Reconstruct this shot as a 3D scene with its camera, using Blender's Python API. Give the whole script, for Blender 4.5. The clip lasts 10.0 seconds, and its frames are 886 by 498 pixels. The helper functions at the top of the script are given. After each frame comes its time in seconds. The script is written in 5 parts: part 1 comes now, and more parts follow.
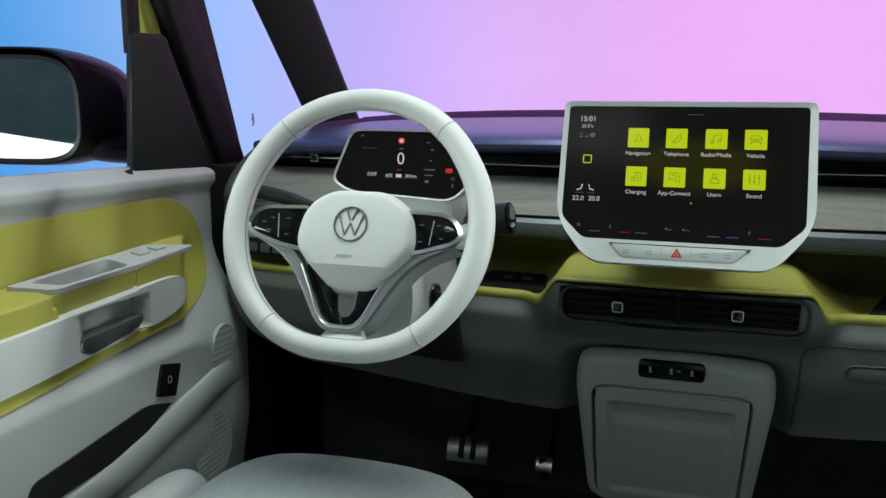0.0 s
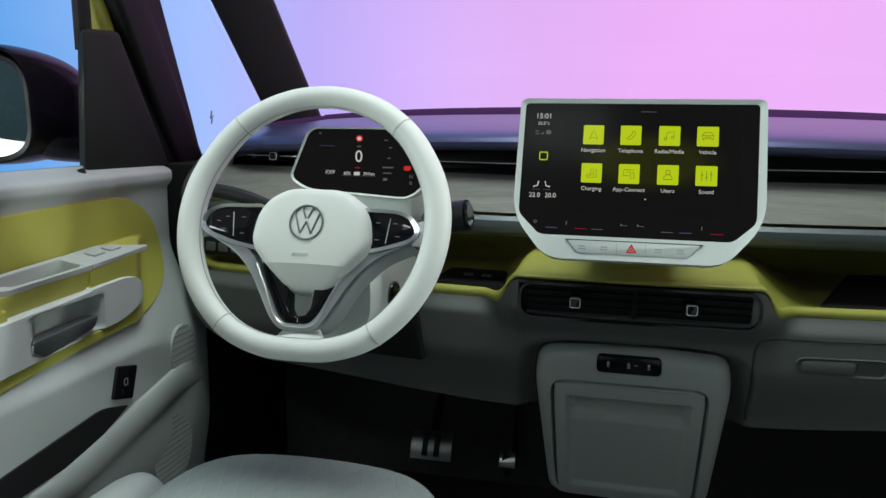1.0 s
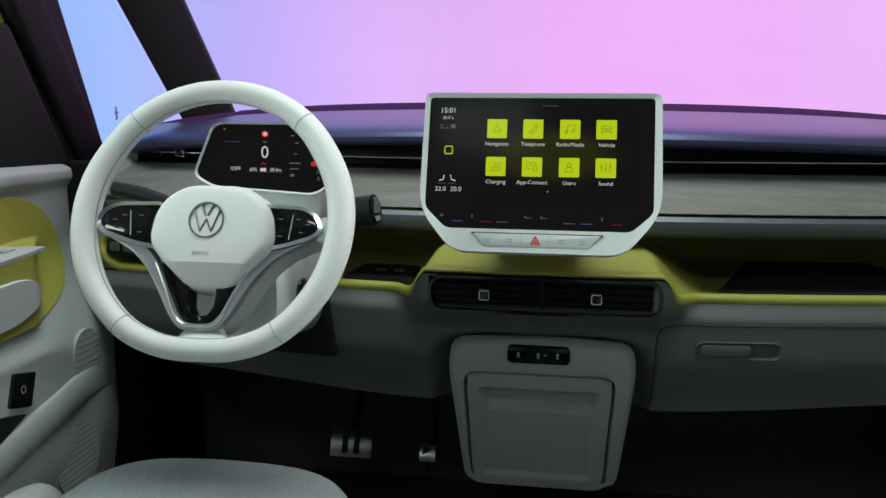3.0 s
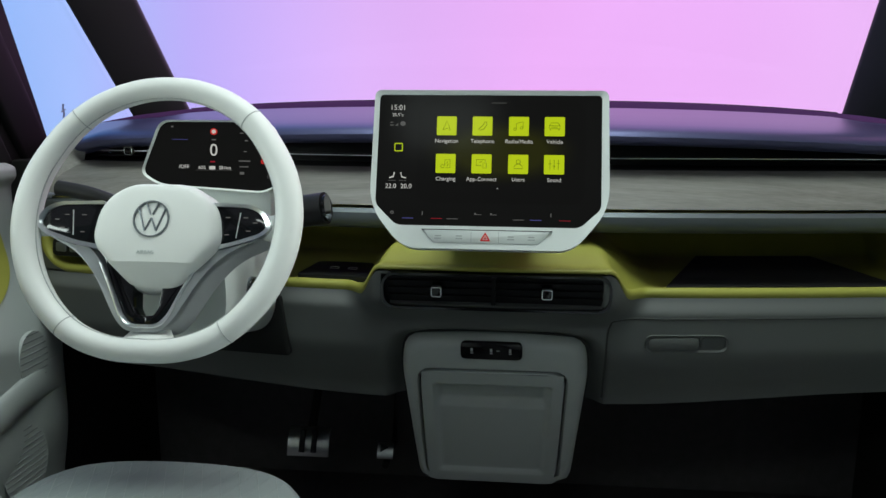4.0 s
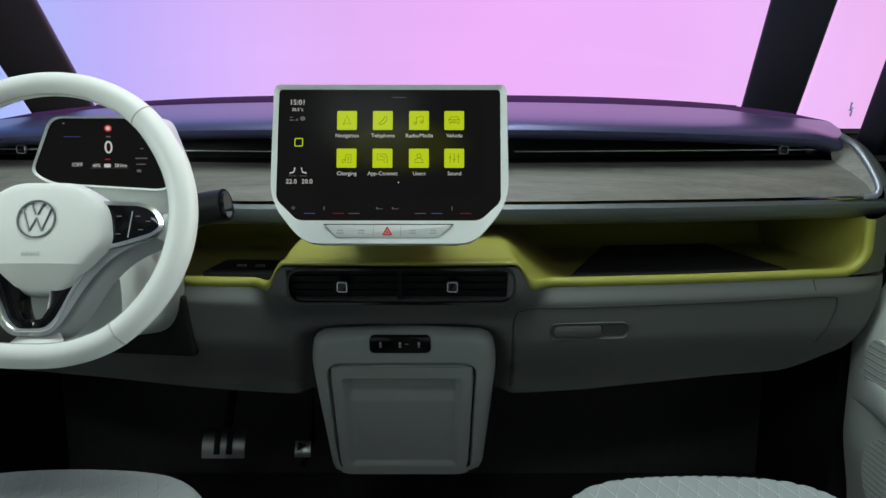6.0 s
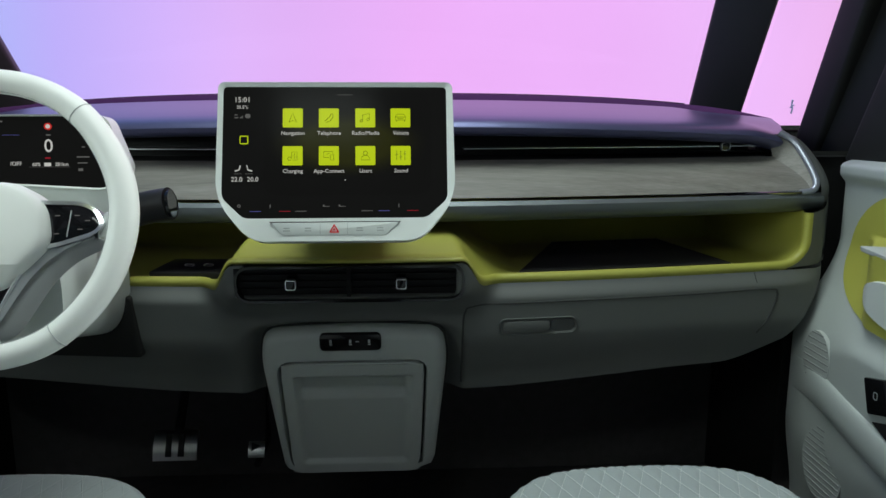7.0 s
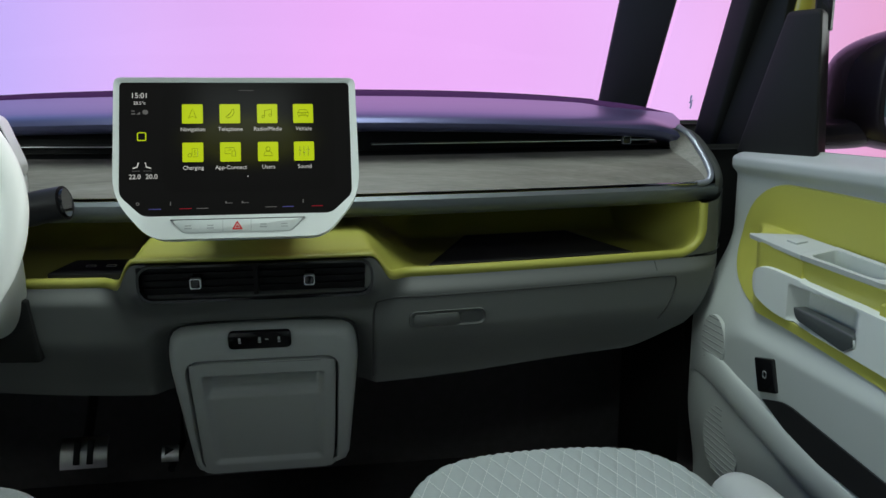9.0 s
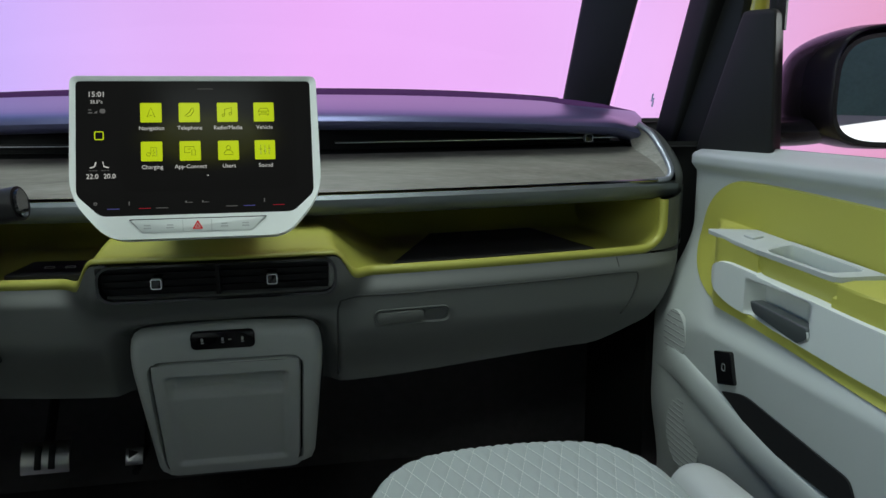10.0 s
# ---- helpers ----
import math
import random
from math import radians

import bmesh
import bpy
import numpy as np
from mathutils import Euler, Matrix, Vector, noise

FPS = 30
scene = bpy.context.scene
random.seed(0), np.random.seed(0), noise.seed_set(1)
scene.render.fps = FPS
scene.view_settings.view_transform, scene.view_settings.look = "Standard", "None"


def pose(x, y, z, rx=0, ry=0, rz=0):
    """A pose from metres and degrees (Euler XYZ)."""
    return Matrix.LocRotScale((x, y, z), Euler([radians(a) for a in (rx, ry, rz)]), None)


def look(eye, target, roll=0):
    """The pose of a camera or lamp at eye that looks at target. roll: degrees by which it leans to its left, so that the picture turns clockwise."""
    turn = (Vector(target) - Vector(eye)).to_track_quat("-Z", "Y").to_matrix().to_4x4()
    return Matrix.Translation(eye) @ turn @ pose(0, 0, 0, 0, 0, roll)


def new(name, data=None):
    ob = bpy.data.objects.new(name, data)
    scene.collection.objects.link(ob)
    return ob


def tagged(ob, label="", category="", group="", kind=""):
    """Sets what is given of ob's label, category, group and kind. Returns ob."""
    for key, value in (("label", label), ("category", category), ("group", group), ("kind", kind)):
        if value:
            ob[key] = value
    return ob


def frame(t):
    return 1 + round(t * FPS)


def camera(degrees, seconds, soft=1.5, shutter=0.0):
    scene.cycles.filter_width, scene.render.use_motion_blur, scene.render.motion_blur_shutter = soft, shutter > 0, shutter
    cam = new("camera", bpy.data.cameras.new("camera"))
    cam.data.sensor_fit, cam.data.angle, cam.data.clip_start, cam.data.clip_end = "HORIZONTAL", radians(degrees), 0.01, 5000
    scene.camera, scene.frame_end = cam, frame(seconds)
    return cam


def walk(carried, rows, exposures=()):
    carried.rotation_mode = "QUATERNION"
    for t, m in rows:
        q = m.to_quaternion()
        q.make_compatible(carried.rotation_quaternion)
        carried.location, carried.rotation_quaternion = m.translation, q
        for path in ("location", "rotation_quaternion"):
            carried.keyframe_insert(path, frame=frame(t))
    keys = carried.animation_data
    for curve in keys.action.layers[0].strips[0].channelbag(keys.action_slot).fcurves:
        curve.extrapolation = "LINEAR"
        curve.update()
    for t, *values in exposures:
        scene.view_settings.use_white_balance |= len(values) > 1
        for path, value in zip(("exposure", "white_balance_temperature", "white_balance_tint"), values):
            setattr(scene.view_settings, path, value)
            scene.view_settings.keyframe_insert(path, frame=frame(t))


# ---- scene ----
cam = camera(60.9, 10.0)
PATH = [
    (0, (-0.034, -0.074, 1.052), (-0.567, 1.825, 0.72), 0.8),
    (0.5, (-0.03, -0.071, 1.053), (-0.523, 1.838, 0.717), 0.8),
    (1, (-0.02, -0.07, 1.052), (-0.472, 1.849, 0.715), 0.7),
    (1.5, (-0.014, -0.068, 1.052), (-0.422, 1.86, 0.713), 0.7),
    (2, (-0.006, -0.067, 1.052), (-0.371, 1.87, 0.71), 0.6),
    (2.5, (0.003, -0.065, 1.05), (-0.318, 1.879, 0.708), 0.5),
    (4, (0.03, -0.065, 1.05), (-0.148, 1.896, 0.699), 0.4),
    (4.5, (0.04, -0.065, 1.049), (-0.1, 1.898, 0.696), 0.3),
    (5, (0.05, -0.066, 1.05), (-0.047, 1.9, 0.692), 0.2),
    (5.5, (0.059, -0.067, 1.049), (0.012, 1.9, 0.69), 0.1),
    (7, (0.088, -0.075, 1.047), (0.192, 1.888, 0.682), -0.0),
    (7.5, (0.096, -0.079, 1.046), (0.252, 1.881, 0.68), -0.1),
    (8, (0.104, -0.083, 1.045), (0.306, 1.873, 0.678), -0.2),
    (8.5, (0.113, -0.087, 1.044), (0.358, 1.864, 0.676), -0.2),
    (9, (0.119, -0.091, 1.044), (0.409, 1.853, 0.672), -0.2),
    (9.5, (0.125, -0.093, 1.042), (0.456, 1.843, 0.67), -0.3),
    (10, (0.13, -0.098, 1.043), (0.495, 1.833, 0.668), -0.3),
]
walk(cam, [(t, look(eye, target, roll)) for t, eye, target, roll in PATH])

# ---- studio light ----
world = bpy.data.worlds.new("studio_world")
scene.world = world
world.use_nodes = True
world.node_tree.nodes["Background"].inputs[0].default_value = (0.62, 0.66, 0.78, 1)
world.node_tree.nodes["Background"].inputs[1].default_value = 0.18


def softbox(name, eye, target, width, height, watts, colour=(1, 1, 1)):
    lamp = bpy.data.lights.new(name, "AREA")
    lamp.shape, lamp.size, lamp.size_y, lamp.energy, lamp.color = "RECTANGLE", width, height, watts, colour
    ob = new(name, lamp)
    ob.matrix_world = look(eye, target)
    return ob


softbox("overhead_softbox", (0.0, 0.70, 3.4), (0, 0.78, 0.9), 1.4, 1.2, 56, (0.865, 1.0, 0.955))
# Unseen fill added behind, to brighten pedals, wheel face and seats.
softbox("rear_softbox", (-0.5, -3.2, 3.7), (-0.3, 1.4, 0.4), 0.7, 0.4, 9, (0.9, 1.0, 0.97))
softbox("side_softbox", (-3.0, -0.7, 1.5), (0, 0.8, 0.98), 1.4, 0.8, 45, (0.865, 1.0, 0.96))
softbox("side_softbox", (3.0, 1.05, 1.45), (-0.6, 0.75, 0.80), 0.45, 0.5, 60, (0.865, 1.0, 0.96))
# Unseen panels added so the wing mirrors reflect a white patch.
for side in (-1, 1):
    low = softbox("low_light_panel", (side * 2.5, -3.3, 0.26), (side * 1.2, 1.0, 1.0), 1.5, 0.5, 3.2)
    low.matrix_world = look((side * 2.5, -3.3, 0.26), (side * 1.2, 1.0, 1.0), side * 13)


# ---- materials ----
def mat(name, colour, rough=0.5, metal=0.0, vary=0.06, scale=8.0, grain=350.0, bump=0.05, spec=0.5, coat=0.0, stretch=(1, 1, 1)):
    m = bpy.data.materials.new(name)
    m.use_nodes = True
    nt = m.node_tree
    b = nt.nodes["Principled BSDF"]
    b.inputs["Roughness"].default_value, b.inputs["Metallic"].default_value = rough, metal
    b.inputs["Specular IOR Level"].default_value = spec
    b.inputs["Coat Weight"].default_value = coat
    tc = nt.nodes.new("ShaderNodeTexCoord")
    mp = nt.nodes.new("ShaderNodeMapping")
    mp.inputs["Scale"].default_value = stretch
    nt.links.new(tc.outputs["Object"], mp.inputs[0])
    n1, n2 = nt.nodes.new("ShaderNodeTexNoise"), nt.nodes.new("ShaderNodeTexNoise")
    n1.inputs["Scale"].default_value, n2.inputs["Scale"].default_value = scale, grain
    n1.inputs["Detail"].default_value = 5
    for n in (n1, n2):
        nt.links.new(mp.outputs[0], n.inputs["Vector"])
    mix = nt.nodes.new("ShaderNodeMix")
    mix.data_type = "RGBA"
    mix.inputs["A"].default_value = (*[c * (1 - vary) for c in colour], 1)
    mix.inputs["B"].default_value = (*[min(1, c * (1 + vary)) for c in colour], 1)
    add = nt.nodes.new("ShaderNodeMath")
    add.operation = "MULTIPLY_ADD"
    add.inputs[1].default_value, add.inputs[2].default_value = 0.4, 0.0
    nt.links.new(n2.outputs["Fac"], add.inputs[0])
    add2 = nt.nodes.new("ShaderNodeMath")
    add2.operation = "MULTIPLY_ADD"
    add2.inputs[1].default_value = 0.6
    nt.links.new(n1.outputs["Fac"], add2.inputs[0])
    nt.links.new(add.outputs[0], add2.inputs[2])
    nt.links.new(add2.outputs[0], mix.inputs["Factor"])
    nt.links.new(mix.outputs["Result"], b.inputs["Base Color"])
    if bump:
        bp = nt.nodes.new("ShaderNodeBump")
        bp.inputs["Strength"].default_value, bp.inputs["Distance"].default_value = bump, 0.001
        nt.links.new(n2.outputs["Fac"], bp.inputs["Height"])
        nt.links.new(bp.outputs[0], b.inputs["Normal"])
    return m


def glow(name, colour, strength=1.0):
    m = bpy.data.materials.new(name)
    m.use_nodes = True
    b = m.node_tree.nodes["Principled BSDF"]
    b.inputs["Base Color"].default_value = (0.004, 0.004, 0.004, 1)
    b.inputs["Roughness"].default_value = 0.12
    b.inputs["Specular IOR Level"].default_value = 0.03
    b.inputs["Emission Color"].default_value = (*colour, 1)
    b.inputs["Emission Strength"].default_value = strength
    return m


WHITE_LEATHER = mat("white_leather", (0.79, 0.81, 0.775), 0.5, vary=0.03, grain=900, bump=0.12)
WHITE_PLASTIC = mat("white_plastic", (0.72, 0.76, 0.73), 0.38, vary=0.02, grain=1200, bump=0.03)
TOWER = mat("pale_tower_trim", (0.42, 0.455, 0.44), 0.42, vary=0.05, grain=700, bump=0.15)
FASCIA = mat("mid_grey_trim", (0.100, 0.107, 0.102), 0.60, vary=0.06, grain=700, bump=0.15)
GREY_TRIM = mat("light_grey_trim", (0.41, 0.44, 0.425), 0.62, vary=0.05, grain=700, bump=0.15)
PALE_TRIM = mat("pale_grey_trim", (0.385, 0.417, 0.403), 0.55, vary=0.05, grain=700, bump=0.12)
PALE_INLAY = mat("pale_inlay", (0.57, 0.61, 0.585), 0.45, vary=0.04, grain=800, bump=0.08)
YELLOW = mat("lime_yellow_vinyl", (0.39, 0.385, 0.075), 0.42, vary=0.06, grain=600, bump=0.08)
# The backdrop's purple sheen is put into this dark base colour; no specular.
TOP_PAD = mat("dark_pad_purple_sheen", (0.075, 0.032, 0.095), 0.80, vary=0.12, grain=900, bump=0.10, spec=0.0)
SATIN = mat("satin_grey", (0.40, 0.42, 0.43), 0.38, metal=0.4, vary=0.04, bump=0)
VENT_BLACK = mat("vent_black", (0.007, 0.0065, 0.007), 0.4, vary=0.1, bump=0, spec=0.15)
RECESS = mat("recess_shade_grey", (0.06, 0.066, 0.064), 0.5, vary=0.06, grain=700, bump=0.1)
HANDLE = mat("handle_grey", (0.06, 0.068, 0.068), 0.3, vary=0.06, grain=700, bump=0.02)
RIM_SILVER = mat("satin_silver_rim", (0.42, 0.44, 0.52), 0.40, metal=0.7, vary=0.04, bump=0)
# Silver with a blue-violet reflection tinted into the base colour.
NOSE = mat("silver_nose_blue_sheen", (0.11, 0.115, 0.235), 0.32, metal=0.5, vary=0.05, grain=700, bump=0.03)
SILVER = mat("silver_lacquer", (0.150, 0.170, 0.180), 0.42, metal=0.5, vary=0.04, grain=500, bump=0.02)
BRIGHT_SILVER = mat("satin_chrome", (0.70, 0.72, 0.73), 0.30, metal=1.0, vary=0.03, bump=0)
CHROME = mat("chrome", (0.55, 0.56, 0.60), 0.16, metal=1.0, vary=0.02, bump=0)
STEEL = mat("brushed_steel", (0.62, 0.63, 0.63), 0.28, metal=1.0, vary=0.15, scale=60, grain=400, bump=0.08, stretch=(8, 1, 1))
BLACK_GLOSS = mat("gloss_black", (0.008, 0.008, 0.009), 0.08, vary=0.1, bump=0)
BLACK = mat("black_plastic", (0.016, 0.016, 0.017), 0.45, vary=0.15, grain=800, bump=0.1, spec=0.25)
DARK_TRIM = mat("dark_grey_trim", (0.019, 0.0195, 0.019), 0.55, vary=0.12, grain=700, bump=0.15, spec=0.10)
CARPET = mat("black_carpet", (0.09, 0.086, 0.086), 0.95, vary=0.4, scale=40, grain=900, bump=0.5, spec=0.1)
MAT_RUBBER = mat("ribbed_rubber", (0.016, 0.014, 0.016), 0.7, vary=0.15, grain=900, bump=0.2)
BODY_PAINT = mat("yellow_body_paint", (0.42, 0.38, 0.05), 0.2, vary=0.03, bump=0, coat=0.8)
HOUSING = mat("mirror_housing", (0.012, 0.010, 0.016), 0.25, vary=0.1, bump=0, spec=0.14)
MIRROR = mat("mirror_glass", (0.86, 0.90, 0.89), 0.01, metal=1.0, vary=0.01, bump=0)
STUDIO_FLOOR = mat("studio_floor", (0.80, 0.80, 0.80), 0.6, vary=0.05, scale=2, bump=0.05)
DISPLAY = glow("display_black", (0.0045, 0.0045, 0.0042))
LIME = glow("display_lime", (0.44, 0.56, 0.008))
INK = glow("display_ink", (0.16, 0.22, 0.006))
PALE = glow("display_white", (0.50, 0.50, 0.47))
DIM = glow("display_dim", (0.10, 0.10, 0.095))
RED = glow("display_red", (0.48, 0.025, 0.02))
DIM_RED = glow("display_dim_red", (0.22, 0.01, 0.02))
DIM_BLUE = glow("display_dim_blue", (0.07, 0.07, 0.22))
PRINT = mat("grey_print", (0.42, 0.44, 0.43), 0.5, bump=0)
SLOT = mat("grille_shadow", (0.25, 0.265, 0.26), 0.8, bump=0)
STICKER = mat("faint_sticker", (0.34, 0.36, 0.60), 0.6, bump=0)
SEAM = mat("seam_shadow", (0.035, 0.037, 0.036), 0.8, bump=0)
RED_PRINT = mat("red_print", (0.70, 0.03, 0.03), 0.4, bump=0)


def wood():
    m = mat("pale_grey_wood", (0.24, 0.228, 0.208), 0.5, vary=0.75, scale=70, grain=420, bump=0.3, stretch=(0.055, 1, 1))
    return m


def fabric():
    m = mat("pale_grey_fabric", (0.305, 0.35, 0.338), 0.9, vary=0.07, scale=14, grain=1100, bump=0.45, spec=0.2)
    return m


def glass():
    m = bpy.data.materials.new("window_glass")
    m.use_nodes = True
    nt = m.node_tree
    nt.nodes.clear()
    out, mix = nt.nodes.new("ShaderNodeOutputMaterial"), nt.nodes.new("ShaderNodeMixShader")
    a, g = nt.nodes.new("ShaderNodeBsdfTransparent"), nt.nodes.new("ShaderNodeBsdfGlossy")
    a.inputs[0].default_value, g.inputs["Roughness"].default_value = (0.96, 0.97, 0.97, 1), 0.01
    mix.inputs[0].default_value = 0.012
    nt.links.new(a.outputs[0], mix.inputs[1])
    nt.links.new(g.outputs[0], mix.inputs[2])
    nt.links.new(mix.outputs[0], out.inputs[0])
    return m


WOOD, FABRIC, GLASS = wood(), fabric(), glass()
BASES = {}


# ---- builders ----
def thing(name, base, label, category, group="", kind=""):
    ob = new(name)
    ob.empty_display_size = 0.05
    ob.location = base
    BASES[ob] = Vector(base)
    return tagged(ob, label, category, group, kind)


def part(name, bm, material, parent=None, label="", sharp=0.6):
    bmesh.ops.recalc_face_normals(bm, faces=bm.faces)
    for f in bm.faces:
        f.smooth = True
    for e in bm.edges:
        if len(e.link_faces) == 2 and e.calc_face_angle(0) > sharp:
            e.smooth = False
    me = bpy.data.meshes.new(name)
    bm.to_mesh(me)
    bm.free()
    me.materials.append(material)
    ob = new(name, me)
    if parent is not None:
        ob.parent = parent
        if parent in BASES:
            ob.matrix_parent_inverse = Matrix.Translation(-BASES[parent])
    return tagged(ob, label)


def frame_at(origin, tilt=0.0, turn=0.0):
    """Local u right, v up, w towards the rear of the car; tilted back by tilt degrees."""
    a = radians(tilt)
    u, v, w = Vector((1, 0, 0)), Vector((0, math.sin(a), math.cos(a))), Vector((0, -math.cos(a), math.sin(a)))
    m = Matrix((u, v, w)).transposed().to_4x4()
    return Matrix.Translation(origin) @ Matrix.Rotation(radians(turn), 4, "Z") @ m


def rounded(pts, r, seg=5):
    """A polygon with its corners rounded; r a number or one per corner."""
    out, n = [], len(pts)
    for i, p in enumerate(pts):
        rr = r[i] if isinstance(r, (list, tuple)) else r
        p, a, b = Vector(p), Vector(pts[i - 1]), Vector(pts[(i + 1) % n])
        da, db = (a - p), (b - p)
        k = min(rr, da.length * 0.48, db.length * 0.48)
        s, e = p + da.normalized() * k, p + db.normalized() * k
        for j in range(seg + 1):
            t = j / seg
            out.append((1 - t) ** 2 * s + 2 * t * (1 - t) * p + t * t * e)
    return out


def box_pts(x0, y0, x1, y1):
    return [(x0, y0), (x1, y0), (x1, y1), (x0, y1)]


def prism(pts, w0, w1, m, bevel=0.0, seg=2, bm=None):
    bm = bm or bmesh.new()
    lo = [bm.verts.new(m @ Vector((p[0], p[1], w0))) for p in pts]
    hi = [bm.verts.new(m @ Vector((p[0], p[1], w1))) for p in pts]
    top = bm.faces.new(hi)
    bm.faces.new(lo[::-1])
    n = len(pts)
    for i in range(n):
        bm.faces.new((lo[i], lo[(i + 1) % n], hi[(i + 1) % n], hi[i]))
    if bevel:
        bmesh.ops.recalc_face_normals(bm, faces=bm.faces)
        bmesh.ops.bevel(bm, geom=list(top.edges), offset=bevel, segments=seg, affect="EDGES", profile=0.5, clamp_overlap=True)
    return bm


def ring(outer, inner, w0, w1, m, wi=None):
    """A frame between two outlines with the same number of corners."""
    bm = bmesh.new()
    wi = w1 if wi is None else wi
    rows = [[bm.verts.new(m @ Vector((p[0], p[1], w))) for p in pts] for pts, w in ((outer, w0), (outer, w1), (inner, wi), (inner, w0))]
    n = len(outer)
    for k in range(4):
        a, b = rows[k], rows[(k + 1) % 4]
        for i in range(n):
            j = (i + 1) % n
            bm.faces.new((a[i], a[j], b[j], b[i]))
    return bm


def sheet(nu, nv, f, thick=0.0, bm=None):
    bm = bm or bmesh.new()
    g = [[bm.verts.new(f(i / nu, j / nv)) for j in range(nv + 1)] for i in range(nu + 1)]
    faces = [bm.faces.new((g[i][j], g[i + 1][j], g[i + 1][j + 1], g[i][j + 1])) for i in range(nu) for j in range(nv)]
    if thick:
        bmesh.ops.recalc_face_normals(bm, faces=faces)
        bmesh.ops.solidify(bm, geom=faces, thickness=thick)
    return bm


def sweep(profile, xs, bm=None, shift=None):
    """A (y, z) profile carried along x; shift(x, y, z) may move a point."""
    return sheet(len(xs) - 1, len(profile) - 1, lambda u, v: (shift or (lambda x, y, z: Vector((x, y, z))))(xs[round(u * (len(xs) - 1))], *profile[round(v * (len(profile) - 1))]), bm=bm)


def tube(path, radius, sides=12, closed=False, bm=None, flat=1.0, up=None):
    bm = bm or bmesh.new()
    path = [Vector(p) for p in path]
    n, rows = len(path), []
    for i, p in enumerate(path):
        a = path[i - 1] if (i or closed) else p
        b = path[(i + 1) % n] if (i < n - 1 or closed) else p
        d = (b - a).normalized()
        ref = Vector(up) if up else (Vector((0, 0, 1)) if abs(d.z) < 0.9 else Vector((0, 1, 0)))
        s = d.cross(ref).normalized()
        t = s.cross(d)
        r = radius(i / max(1, n - 1)) if callable(radius) else radius
        rows.append([bm.verts.new(p + s * (r * math.cos(k * 2 * math.pi / sides)) + t * (r * flat * math.sin(k * 2 * math.pi / sides))) for k in range(sides)])
    for i in range(n if closed else n - 1):
        a, b = rows[i], rows[(i + 1) % n]
        for k in range(sides):
            bm.faces.new((a[k], a[(k + 1) % sides], b[(k + 1) % sides], b[k]))
    if not closed:
        bm.faces.new(rows[0][::-1])
        bm.faces.new(rows[-1])
    return bm


def smooth_path(pts, per=8, closed=True):
    pts = [Vector(p) for p in pts]
    n, out = len(pts), []
    for i in range(n if closed else n - 1):
        p0, p1, p2, p3 = (pts[(i + k) % n] if closed else pts[min(max(i + k, 0), n - 1)] for k in (-1, 0, 1, 2))
        for j in range(per):
            t = j / per
            out.append(0.5 * (2 * p1 + (p2 - p0) * t + (2 * p0 - 5 * p1 + 4 * p2 - p3) * t * t + (3 * p1 - p0 - 3 * p2 + p3) * t ** 3))
    if not closed:
        out.append(pts[-1])
    return out


def block(x0, y0, z0, x1, y1, z1, bevel=0.0, seg=2, bm=None):
    own = bmesh.new()
    bmesh.ops.create_cube(own, size=1)
    for v in own.verts:
        v.co = Vector((x0 + (v.co.x + 0.5) * (x1 - x0), y0 + (v.co.y + 0.5) * (y1 - y0), z0 + (v.co.z + 0.5) * (z1 - z0)))
    if bevel:
        bmesh.ops.bevel(own, geom=list(own.edges), offset=bevel, segments=seg, affect="EDGES", profile=0.5)
    if bm is None:
        return own
    me = bpy.data.meshes.new("tmp")
    own.to_mesh(me)
    own.free()
    bm.from_mesh(me)
    bpy.data.meshes.remove(me)
    return bm


def words(text, size, m, material, parent, name="lettering", align="CENTER", depth=0.0002):
    cu = bpy.data.curves.new("words", "FONT")
    cu.body, cu.size, cu.align_x, cu.align_y, cu.extrude, cu.resolution_u = text, size, align, "CENTER", depth, 3
    tmp = bpy.data.objects.new("words", cu)
    me = bpy.data.meshes.new_from_object(tmp)
    bpy.data.objects.remove(tmp)
    bpy.data.curves.remove(cu)
    me.transform(m)
    me.name = name
    me.materials.clear()
    me.materials.append(material)
    ob = new(name, me)
    ob.parent = parent
    if parent in BASES:
        ob.matrix_parent_inverse = Matrix.Translation(-BASES[parent])
    return ob


def ss(a, b, x):
    t = min(1.0, max(0.0, (x - a) / (b - a)))
    return t * t * (3 - 2 * t)


def at(m, u, v, w=0.0):
    return m @ Matrix.Translation((u, v, w))


